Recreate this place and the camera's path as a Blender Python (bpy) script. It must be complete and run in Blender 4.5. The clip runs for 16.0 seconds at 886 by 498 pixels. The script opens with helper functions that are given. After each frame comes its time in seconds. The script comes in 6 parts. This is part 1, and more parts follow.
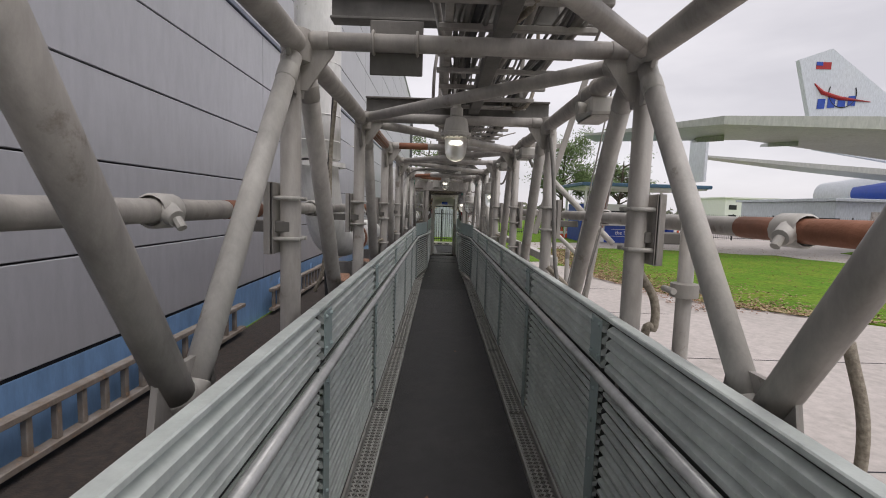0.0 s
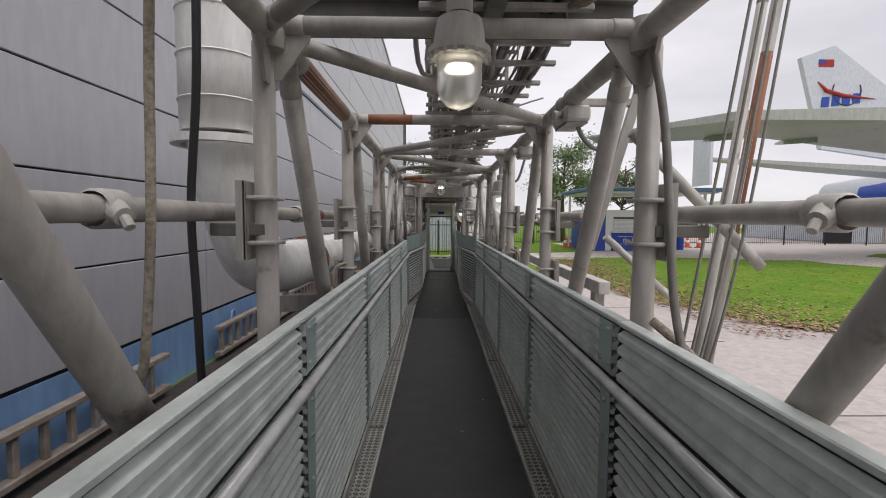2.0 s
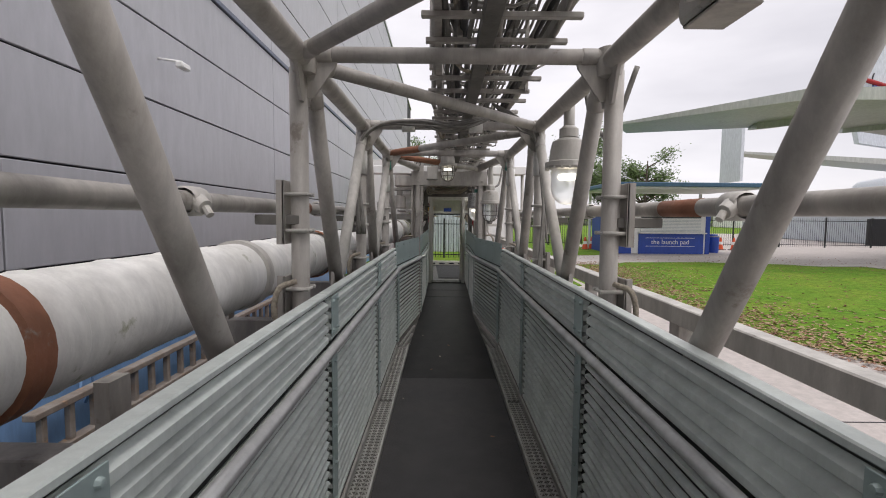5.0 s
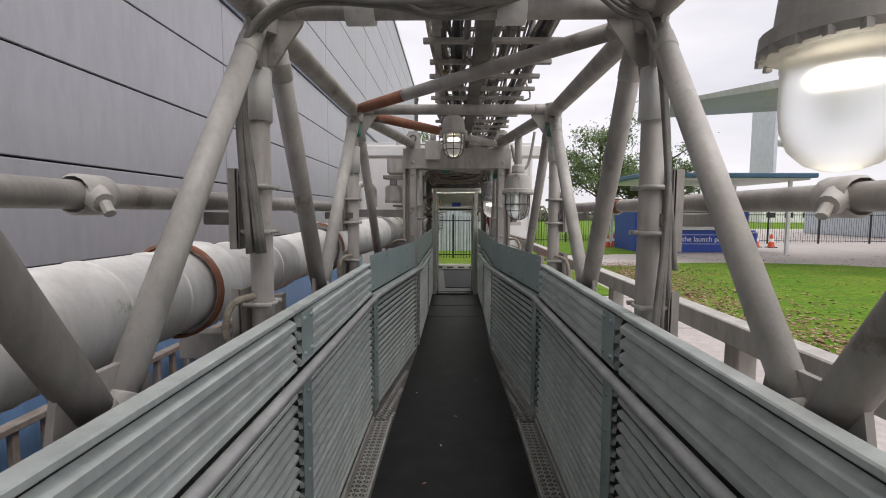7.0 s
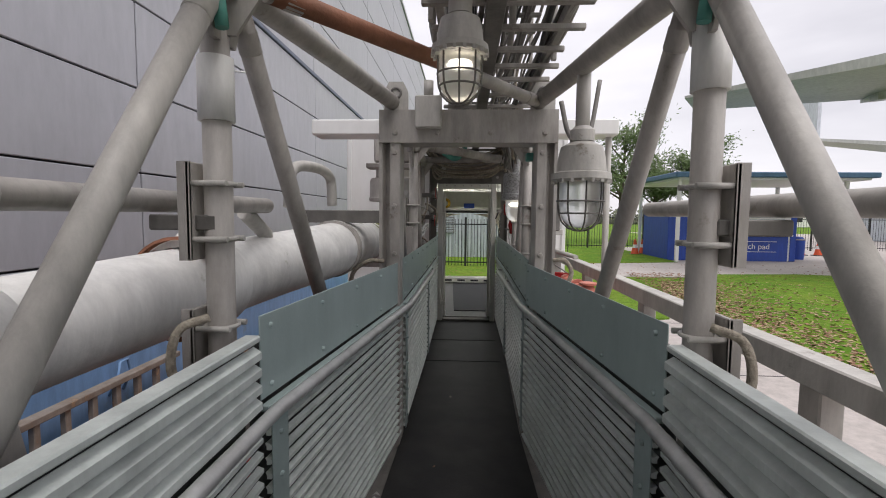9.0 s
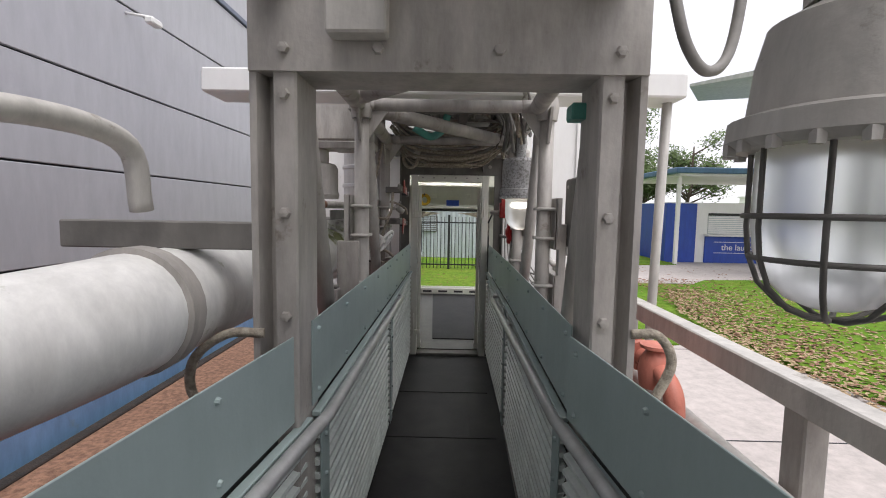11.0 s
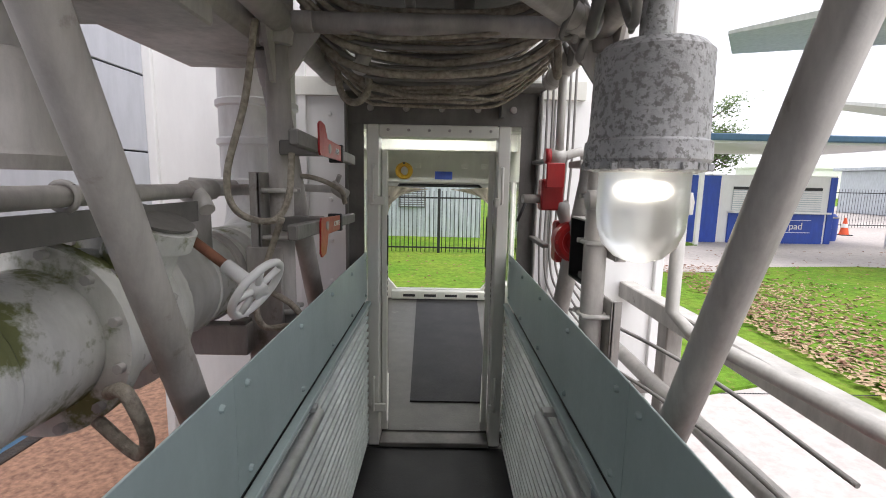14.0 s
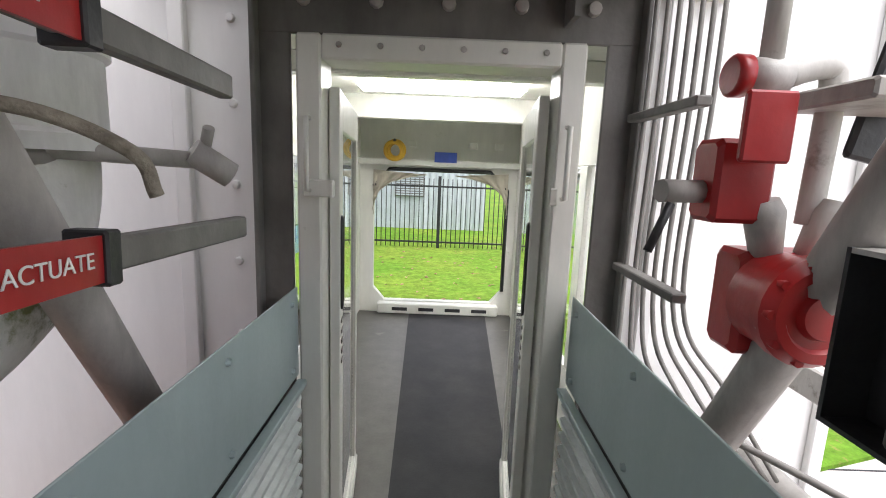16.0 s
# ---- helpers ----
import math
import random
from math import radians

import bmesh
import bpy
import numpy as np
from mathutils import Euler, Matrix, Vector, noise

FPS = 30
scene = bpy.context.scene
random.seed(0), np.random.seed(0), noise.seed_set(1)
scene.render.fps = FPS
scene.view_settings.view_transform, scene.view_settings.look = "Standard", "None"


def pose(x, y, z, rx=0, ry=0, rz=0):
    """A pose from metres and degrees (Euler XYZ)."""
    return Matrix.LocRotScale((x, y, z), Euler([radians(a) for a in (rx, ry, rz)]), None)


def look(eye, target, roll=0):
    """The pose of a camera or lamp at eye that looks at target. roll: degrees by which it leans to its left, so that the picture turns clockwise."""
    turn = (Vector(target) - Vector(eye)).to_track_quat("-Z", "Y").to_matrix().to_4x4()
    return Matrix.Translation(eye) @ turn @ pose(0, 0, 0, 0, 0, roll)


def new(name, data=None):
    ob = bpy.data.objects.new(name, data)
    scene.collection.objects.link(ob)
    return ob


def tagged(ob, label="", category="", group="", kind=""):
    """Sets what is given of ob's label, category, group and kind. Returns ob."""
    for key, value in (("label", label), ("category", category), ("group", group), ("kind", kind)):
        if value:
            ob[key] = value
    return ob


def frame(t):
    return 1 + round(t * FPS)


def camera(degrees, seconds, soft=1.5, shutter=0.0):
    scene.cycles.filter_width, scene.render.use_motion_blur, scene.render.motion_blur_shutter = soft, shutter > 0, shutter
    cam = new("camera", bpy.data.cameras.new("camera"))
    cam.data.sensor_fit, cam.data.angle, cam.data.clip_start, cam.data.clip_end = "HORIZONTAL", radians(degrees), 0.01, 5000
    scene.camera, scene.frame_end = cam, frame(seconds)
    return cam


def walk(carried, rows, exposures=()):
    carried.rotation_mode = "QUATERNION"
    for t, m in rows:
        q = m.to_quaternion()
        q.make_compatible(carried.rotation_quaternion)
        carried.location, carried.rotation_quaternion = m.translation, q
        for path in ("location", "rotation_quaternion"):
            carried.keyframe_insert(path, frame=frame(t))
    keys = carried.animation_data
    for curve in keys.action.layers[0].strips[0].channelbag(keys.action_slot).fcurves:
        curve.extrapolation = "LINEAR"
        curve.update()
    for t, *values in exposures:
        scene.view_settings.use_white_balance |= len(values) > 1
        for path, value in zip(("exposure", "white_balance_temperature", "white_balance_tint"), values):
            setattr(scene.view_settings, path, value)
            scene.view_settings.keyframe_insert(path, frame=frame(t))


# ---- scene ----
cam = camera(87.4, 16.0, soft=1.0)
PATH = [
    (0, (0.486, -0.046, 1.567), (0.505, 1.945, 1.384), 1.8),
    (0.5, (0.45, 0.314, 1.535), (0.488, 2.307, 1.374), 1.5),
    (1, (0.442, 0.761, 1.526), (0.493, 2.754, 1.368), 1.0),
    (1.5, (0.447, 1.201, 1.534), (0.496, 3.196, 1.396), 0.6),
    (2, (0.509, 1.677, 1.512), (0.538, 3.672, 1.379), 0.3),
    (2.5, (0.525, 2.135, 1.498), (0.534, 4.129, 1.355), 0.3),
    (3, (0.506, 2.631, 1.504), (0.511, 4.625, 1.348), 0.3),
    (3.5, (0.519, 3.096, 1.477), (0.518, 5.091, 1.333), 0.4),
    (4, (0.503, 3.535, 1.48), (0.508, 5.529, 1.334), 0.6),
    (4.2, (0.502, 3.71, 1.487), (0.505, 5.705, 1.345), 0.6),
    (6.3, (0.584, 5.688, 1.487), (0.588, 7.683, 1.349), 0.4),
    (6.5, (0.583, 5.905, 1.49), (0.578, 7.899, 1.341), 0.3),
    (7, (0.583, 6.398, 1.491), (0.541, 8.391, 1.334), 0.2),
    (7.5, (0.624, 6.898, 1.482), (0.547, 8.89, 1.322), 0.3),
    (8, (0.624, 7.382, 1.478), (0.53, 9.373, 1.315), 0.5),
    (8.5, (0.605, 7.834, 1.489), (0.509, 9.825, 1.332), 0.4),
    (9, (0.617, 8.285, 1.496), (0.518, 10.277, 1.349), 0.5),
    (9.2, (0.615, 8.447, 1.495), (0.521, 10.439, 1.353), 0.6),
    (11.3, (0.636, 10.103, 1.592), (0.619, 12.095, 1.413), 0.7),
    (11.5, (0.628, 10.253, 1.605), (0.616, 12.244, 1.418), 0.5),
    (12, (0.635, 10.631, 1.586), (0.624, 12.621, 1.389), 0.7),
    (12.5, (0.637, 10.997, 1.588), (0.625, 12.986, 1.376), 0.7),
    (13, (0.63, 11.362, 1.579), (0.618, 13.348, 1.345), 0.9),
    (13.5, (0.635, 11.716, 1.563), (0.63, 13.699, 1.306), 0.9),
    (14, (0.642, 12.111, 1.623), (0.655, 14.090, 1.332), 1.1),
    (14.5, (0.632, 12.436, 1.605), (0.656, 14.413, 1.307), 1.3),
    (15, (0.632, 12.752, 1.584), (0.666, 14.726, 1.27), 1.4),
    (15.5, (0.639, 13.097, 1.586), (0.674, 15.069, 1.257), 1.7),
    (16, (0.637, 13.417, 1.571), (0.654, 15.389, 1.234), 2.2),
]
walk(cam, [(t, look(eye, target, roll)) for t, eye, target, roll in PATH],
     [(0, 0.24, 6500, 14), (4.2, 0.4, 6500, 14), (9.2, 0.45, 6450, 14), (11.3, 0.85, 6350, 14), (12.0, 0.95, 6300, 14), (12.5, 1.2, 6300, 14), (14.0, 1.25, 6300, 14), (14.5, 0.85, 6300, 14), (15.2, 1.02, 6300, 15), (16, 1.72, 6250, 14)])

# ---- light ----
world = bpy.data.worlds.new("overcast")
scene.world = world
world.use_nodes = True
wn, wl = world.node_tree.nodes, world.node_tree.links
wn.clear()
w_out = wn.new("ShaderNodeOutputWorld")
w_bg = wn.new("ShaderNodeBackground")
w_sky = wn.new("ShaderNodeTexSky")
w_sky.sky_type, w_sky.sun_disc = "NISHITA", False
w_sky.sun_elevation, w_sky.sun_rotation = radians(67), radians(143)
w_scale = wn.new("ShaderNodeMix")
w_scale.data_type = "RGBA"
w_scale.inputs[0].default_value = 0.93
w_coord = wn.new("ShaderNodeTexCoord")
w_map = wn.new("ShaderNodeMapping")
w_map.inputs["Scale"].default_value = (1, 1, 3.2)
w_noise = wn.new("ShaderNodeTexNoise")
w_noise.inputs["Scale"].default_value, w_noise.inputs["Detail"].default_value = 2.2, 5
w_ramp = wn.new("ShaderNodeValToRGB")
w_ramp.color_ramp.elements[0].position, w_ramp.color_ramp.elements[1].position = 0.3, 0.72
w_ramp.color_ramp.elements[0].color, w_ramp.color_ramp.elements[1].color = (5.0, 4.95, 5.15, 1), (7.3, 7.2, 7.3, 1)
wl.new(w_coord.outputs["Generated"], w_map.inputs["Vector"])
wl.new(w_map.outputs[0], w_noise.inputs["Vector"])
wl.new(w_noise.outputs["Fac"], w_ramp.inputs[0])
wl.new(w_sky.outputs[0], w_scale.inputs["A"])
wl.new(w_ramp.outputs[0], w_scale.inputs["B"])
wl.new(w_scale.outputs["Result"], w_bg.inputs["Color"])
w_bg.inputs["Strength"].default_value = 0.115
wl.new(w_bg.outputs[0], w_out.inputs["Surface"])

sun = new("sun", bpy.data.lights.new("sun", "SUN"))
sun.data.energy, sun.data.angle, sun.data.color = 1.5, radians(50), (1, 0.97, 0.92)
sun.matrix_world = look((3, -4, 12), (0, 0, 0))


# ---- materials ----
def material(name, base, rough=0.6, metal=0.0, second=None, scale=6.0, amount=0.5, grain=60.0, bump=0.15, stain=None, stain_scale=2.0, stain_at=0.62, vary=0.0, spec=0.5, streak=0.13):
    """Painted or plain surface: base colour broken by a second tone, a stain and fine relief."""
    m = bpy.data.materials.new(name)
    m.use_nodes = True
    n, l = m.node_tree.nodes, m.node_tree.links
    b = n["Principled BSDF"]
    b.inputs["Metallic"].default_value = metal
    b.inputs["Specular IOR Level"].default_value = spec
    geo = n.new("ShaderNodeNewGeometry")
    big = n.new("ShaderNodeTexNoise")
    big.inputs["Scale"].default_value, big.inputs["Detail"].default_value = scale, 6
    l.new(geo.outputs["Position"], big.inputs["Vector"])
    mix = n.new("ShaderNodeMix")
    mix.data_type = "RGBA"
    mix.inputs["A"].default_value = (*base, 1)
    sec = second or tuple(c * 0.75 for c in base)
    mix.inputs["B"].default_value = (*sec, 1)
    ramp = n.new("ShaderNodeMapRange")
    ramp.inputs["From Min"].default_value, ramp.inputs["From Max"].default_value = 0.38, 0.68
    ramp.inputs["To Max"].default_value = amount
    l.new(big.outputs["Fac"], ramp.inputs["Value"])
    l.new(ramp.outputs[0], mix.inputs["Factor"])
    col = mix.outputs["Result"]
    if stain:
        st = n.new("ShaderNodeTexNoise")
        st.inputs["Scale"].default_value, st.inputs["Detail"].default_value = stain_scale, 9
        st.inputs["Roughness"].default_value = 0.68
        l.new(geo.outputs["Position"], st.inputs["Vector"])
        r2 = n.new("ShaderNodeMapRange")
        r2.inputs["From Min"].default_value, r2.inputs["From Max"].default_value = stain_at, stain_at + 0.07
        l.new(st.outputs["Fac"], r2.inputs["Value"])
        mx = n.new("ShaderNodeMix")
        mx.data_type = "RGBA"
        mx.inputs["B"].default_value = (*stain, 1)
        l.new(col, mx.inputs["A"])
        l.new(r2.outputs[0], mx.inputs["Factor"])
        col = mx.outputs["Result"]
    run = n.new("ShaderNodeTexNoise")
    run.inputs["Scale"].default_value, run.inputs["Detail"].default_value = 1.0, 7
    run.inputs["Roughness"].default_value = 0.7
    mp = n.new("ShaderNodeMapping")
    mp.inputs["Scale"].default_value = (9, 9, 2.2)
    l.new(geo.outputs["Position"], mp.inputs["Vector"])
    l.new(mp.outputs[0], run.inputs["Vector"])
    sm = n.new("ShaderNodeMapRange")
    sm.inputs["From Min"].default_value, sm.inputs["From Max"].default_value = 0.32, 0.68
    sm.inputs["To Min"].default_value, sm.inputs["To Max"].default_value = 1 - streak * 1.6, 1 + streak * 0.7
    l.new(run.outputs["Fac"], sm.inputs["Value"])
    dirt = n.new("ShaderNodeHueSaturation")
    l.new(sm.outputs[0], dirt.inputs["Value"])
    l.new(col, dirt.inputs["Color"])
    col = dirt.outputs[0]
    if vary:
        info = n.new("ShaderNodeObjectInfo")
        hsv = n.new("ShaderNodeHueSaturation")
        mr = n.new("ShaderNodeMapRange")
        mr.inputs["To Min"].default_value, mr.inputs["To Max"].default_value = 1 - vary, 1 + vary
        l.new(info.outputs["Random"], mr.inputs["Value"])
        l.new(mr.outputs[0], hsv.inputs["Value"])
        l.new(col, hsv.inputs["Color"])
        col = hsv.outputs[0]
    l.new(col, b.inputs["Base Color"])
    fine = n.new("ShaderNodeTexNoise")
    fine.inputs["Scale"].default_value, fine.inputs["Detail"].default_value = grain, 4
    l.new(geo.outputs["Position"], fine.inputs["Vector"])
    rr = n.new("ShaderNodeMapRange")
    rr.inputs["To Min"].default_value, rr.inputs["To Max"].default_value = max(rough - 0.12, 0.05), min(rough + 0.12, 1)
    l.new(fine.outputs["Fac"], rr.inputs["Value"])
    l.new(rr.outputs[0], b.inputs["Roughness"])
    if bump:
        bp = n.new("ShaderNodeBump")
        bp.inputs["Strength"].default_value, bp.inputs["Distance"].default_value = bump, 0.01
        l.new(fine.outputs["Fac"], bp.inputs["Height"])
        l.new(bp.outputs[0], b.inputs["Normal"])
    return m


def glass_material(name, tint=(1, 1, 1), rough=0.0):
    m = bpy.data.materials.new(name)
    m.use_nodes = True
    b = m.node_tree.nodes["Principled BSDF"]
    b.inputs["Base Color"].default_value = (*tint, 1)
    b.inputs["Transmission Weight"].default_value = 1
    b.inputs["Roughness"].default_value = rough
    b.inputs["IOR"].default_value = 1.45
    return m


def glow_material(name, colour, strength):
    m = bpy.data.materials.new(name)
    m.use_nodes = True
    b = m.node_tree.nodes["Principled BSDF"]
    b.inputs["Base Color"].default_value = (*colour, 1)
    b.inputs["Emission Color"].default_value = (*colour, 1)
    b.inputs["Emission Strength"].default_value = strength
    return m


STEEL = material("grey_paint", (0.44, 0.415, 0.385), 0.5, second=(0.34, 0.315, 0.285), scale=5, amount=0.7, grain=45, bump=0.12, stain=(0.22, 0.19, 0.16), stain_scale=5, stain_at=0.62, streak=0.2)
STEEL_LIGHT = material("pale_grey_paint", (0.54, 0.52, 0.485), 0.5, second=(0.43, 0.41, 0.375), scale=4, amount=0.6, grain=45, stain=(0.26, 0.23, 0.19), stain_scale=6, stain_at=0.63, streak=0.18)
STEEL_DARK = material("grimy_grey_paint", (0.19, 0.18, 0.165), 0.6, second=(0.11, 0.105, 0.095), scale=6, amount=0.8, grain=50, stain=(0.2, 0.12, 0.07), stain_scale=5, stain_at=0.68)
RUST = material("rust_primer", (0.31, 0.13, 0.075), 0.7, second=(0.2, 0.09, 0.05), scale=9, amount=0.7, grain=70, bump=0.25, stain=(0.3, 0.27, 0.24), stain_scale=6, stain_at=0.63)
GALV = material("galvanised_blue_grey", (0.66, 0.71, 0.68), 0.4, second=(0.53, 0.58, 0.555), scale=7, amount=0.6, grain=90, bump=0.06, stain=(0.25, 0.28, 0.25), stain_scale=5, stain_at=0.7, vary=0.08)
PLATE = material("blue_grey_plate", (0.39, 0.475, 0.465), 0.45, metal=0.1, second=(0.32, 0.395, 0.385), scale=3, amount=0.6, grain=80, bump=0.05, stain=(0.22, 0.27, 0.25), stain_scale=4, stain_at=0.7, streak=0.04)
RAILM = material("handrail_tube", (0.55, 0.555, 0.55), 0.35, metal=0.35, second=(0.42, 0.425, 0.42), scale=8, amount=0.6, grain=90, bump=0.05)
MAT = material("rubber_mat", (0.04, 0.039, 0.04), 0.62, second=(0.055, 0.052, 0.052), scale=3, amount=0.7, grain=160, bump=0.3)
DECK = material("dark_deck", (0.016, 0.016, 0.017), 0.55, second=(0.03, 0.029, 0.028), scale=4, amount=0.8, grain=120, bump=0.15, spec=0.25)
# dark greenish tone standing for the shadow between the louvre slats
GAP_SHADE = material("slat_gap_shade", (0.1, 0.107, 0.1), 0.8, second=(0.06, 0.063, 0.06), scale=6, amount=0.7)
GRATE = material("grating_steel", (0.55, 0.55, 0.52), 0.5, metal=0.1, second=(0.38, 0.37, 0.33), scale=12, amount=0.6, grain=60)
CLAD = material("wall_panel", (0.45, 0.45, 0.48), 0.4, metal=0.1, second=(0.4, 0.4, 0.43), scale=0.7, amount=0.6, grain=30, bump=0.02, stain=(0.42, 0.415, 0.45), stain_scale=0.6, stain_at=0.66, streak=0.06)
CLADBLUE = material("blue_wall_band", (0.2, 0.35, 0.6), 0.45, second=(0.17, 0.31, 0.53), scale=1.2, amount=0.6, grain=40, bump=0.04, stain=(0.2, 0.3, 0.42), stain_scale=2)
JOINT = material("dark_joint", (0.03, 0.03, 0.035), 0.8)
DUCTW = material("white_insulation", (0.84, 0.835, 0.81), 0.5, second=(0.74, 0.73, 0.69), scale=4, amount=0.7, grain=14, bump=0.4, stain=(0.33, 0.34, 0.22), stain_scale=3.2, stain_at=0.63)
CONC = material("concrete", (0.5, 0.455, 0.43), 0.85, second=(0.42, 0.385, 0.36), scale=0.5, amount=0.7, grain=40, bump=0.15, stain=(0.36, 0.33, 0.3), stain_scale=0.8, stain_at=0.63)
GRASS = material("lawn", (0.115, 0.235, 0.022), 0.95, second=(0.19, 0.27, 0.035), scale=0.9, amount=0.9, grain=55, bump=1.0, stain=(0.24, 0.2, 0.07), stain_scale=7, stain_at=0.6, streak=0.3, spec=0.1)
MULCH = material("leaf_mulch", (0.36, 0.2, 0.13), 0.95, second=(0.16, 0.085, 0.055), scale=25, amount=0.9, grain=60, bump=0.9, stain=(0.4, 0.25, 0.15), stain_scale=30, stain_at=0.6)
WHITE = material("white_paint", (0.83, 0.825, 0.81), 0.45, second=(0.76, 0.755, 0.73), scale=2, amount=0.5, grain=40, bump=0.04, stain=(0.55, 0.52, 0.46), stain_scale=5, stain_at=0.7, streak=0.03)
CREAM = material("cream_paint", (0.74, 0.735, 0.67), 0.35, second=(0.66, 0.65, 0.59), scale=3, amount=0.6, grain=40, bump=0.04, stain=(0.34, 0.31, 0.24), stain_scale=7, stain_at=0.68, streak=0.05)
RED = material("red_enamel", (0.42, 0.02, 0.02), 0.35, second=(0.32, 0.02, 0.025), scale=8, amount=0.6, grain=50, bump=0.06, stain=(0.5, 0.3, 0.28), stain_scale=22, stain_at=0.7)
ROPE = material("wrapped_cable", (0.42, 0.375, 0.3), 0.8, second=(0.2, 0.17, 0.135), scale=55, amount=0.8, grain=140, bump=0.5)
CABLE = material("grey_cable", (0.26, 0.25, 0.23), 0.55, second=(0.17, 0.16, 0.15), scale=14, amount=0.8, grain=90)
BLACK = material("black_rubber", (0.02, 0.02, 0.022), 0.5, second=(0.035, 0.035, 0.035), scale=10, amount=0.5, grain=60)
ALU = material("weathered_ladder", (0.3, 0.265, 0.235), 0.6, second=(0.2, 0.15, 0.115), scale=9, amount=0.8, grain=50, bump=0.2, stain=(0.38, 0.25, 0.16), stain_scale=9, stain_at=0.6)
ZINC = material("mottled_zinc", (0.52, 0.52, 0.52), 0.6, metal=0.05, second=(0.4, 0.4, 0.4), scale=9, amount=1.0, grain=60, bump=0.3, stain=(0.24, 0.235, 0.225), stain_scale=62, stain_at=0.5)
BLUE = material("royal_blue_paint", (0.02, 0.07, 0.42), 0.45, second=(0.03, 0.08, 0.36), scale=2, amount=0.6, grain=40, bump=0.03)
ROOFBLUE = material("blue_roof", (0.08, 0.17, 0.29), 0.5, second=(0.06, 0.14, 0.24), scale=2, amount=0.5, grain=30)
WINGM = material("aircraft_skin", (0.5, 0.51, 0.48), 0.4, metal=0.15, second=(0.42, 0.43, 0.4), scale=0.5, amount=0.7, grain=6, bump=0.02, stain=(0.36, 0.36, 0.32), stain_scale=0.7, stain_at=0.62)
TAILM = material("tail_skin", (0.66, 0.69, 0.74), 0.35, second=(0.6, 0.64, 0.7), scale=0.4, amount=0.5, grain=6, bump=0.01)
SHED = material("corrugated_shed", (0.52, 0.56, 0.6), 0.5, metal=0.2, second=(0.45, 0.49, 0.53), scale=1, amount=0.6, grain=20)
FENCE = material("black_fence", (0.015, 0.016, 0.018), 0.45)
BARK = material("bark", (0.11, 0.085, 0.065), 0.9, second=(0.07, 0.055, 0.04), scale=8, amount=0.8, grain=30, bump=0.8)
DRYLEAF = material("dry_leaves", (0.52, 0.4, 0.25), 0.9, second=(0.32, 0.22, 0.12), scale=40, amount=1.0, grain=60, stain=(0.5, 0.4, 0.27), stain_scale=30)
LEAF = material("leaves", (0.09, 0.15, 0.04), 0.7, second=(0.13, 0.19, 0.06), scale=2.5, amount=0.9, grain=20, bump=0.2)
HEDGE = material("far_trees", (0.1, 0.12, 0.07), 0.9, second=(0.16, 0.15, 0.11), scale=0.6, amount=0.9, grain=3, bump=0.3)
YELLOW = material("yellow_hose", (0.62, 0.36, 0.02), 0.5, second=(0.5, 0.28, 0.02), scale=9, amount=0.5)
ORANGE = material("orange_plastic", (0.7, 0.1, 0.03), 0.5, second=(0.55, 0.08, 0.03), scale=9, amount=0.5)
SALMON = material("faded_red_paint", (0.62, 0.22, 0.16), 0.55, second=(0.5, 0.15, 0.1), scale=8, amount=0.7, grain=60, bump=0.2, stain=(0.3, 0.12, 0.08), stain_scale=7)
MOSSY = material("mossy_insulation", (0.82, 0.815, 0.78), 0.6, second=(0.6, 0.595, 0.52), scale=5, amount=0.8, grain=18, bump=0.6, stain=(0.2, 0.215, 0.08), stain_scale=4, stain_at=0.54)
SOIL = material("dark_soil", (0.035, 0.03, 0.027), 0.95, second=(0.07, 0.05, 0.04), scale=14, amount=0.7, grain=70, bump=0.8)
SLATE = material("slate_trim", (0.15, 0.17, 0.24), 0.5)
TEAL = material("teal_tape", (0.09, 0.33, 0.27), 0.5, second=(0.07, 0.26, 0.21), scale=9, amount=0.5)
CLOTH = material("tan_curtain", (0.52, 0.47, 0.38), 0.9, second=(0.4, 0.36, 0.28), scale=6, amount=0.6, grain=120, bump=0.3)
ROOMFLOOR = material("worn_room_floor", (0.12, 0.115, 0.1), 0.45, second=(0.09, 0.087, 0.075), scale=3, amount=0.8, grain=80, bump=0.1, stain=(0.18, 0.17, 0.15), stain_scale=6)
GLASS = glass_material("clear_glass")
FROST = glass_material("ribbed_glass", (0.93, 0.94, 0.91), 0.32)
BULB = glow_material("bulb", (1, 0.93, 0.76), 2.8)
TUBE = glow_material("tube_light", (1, 1, 0.96), 9)


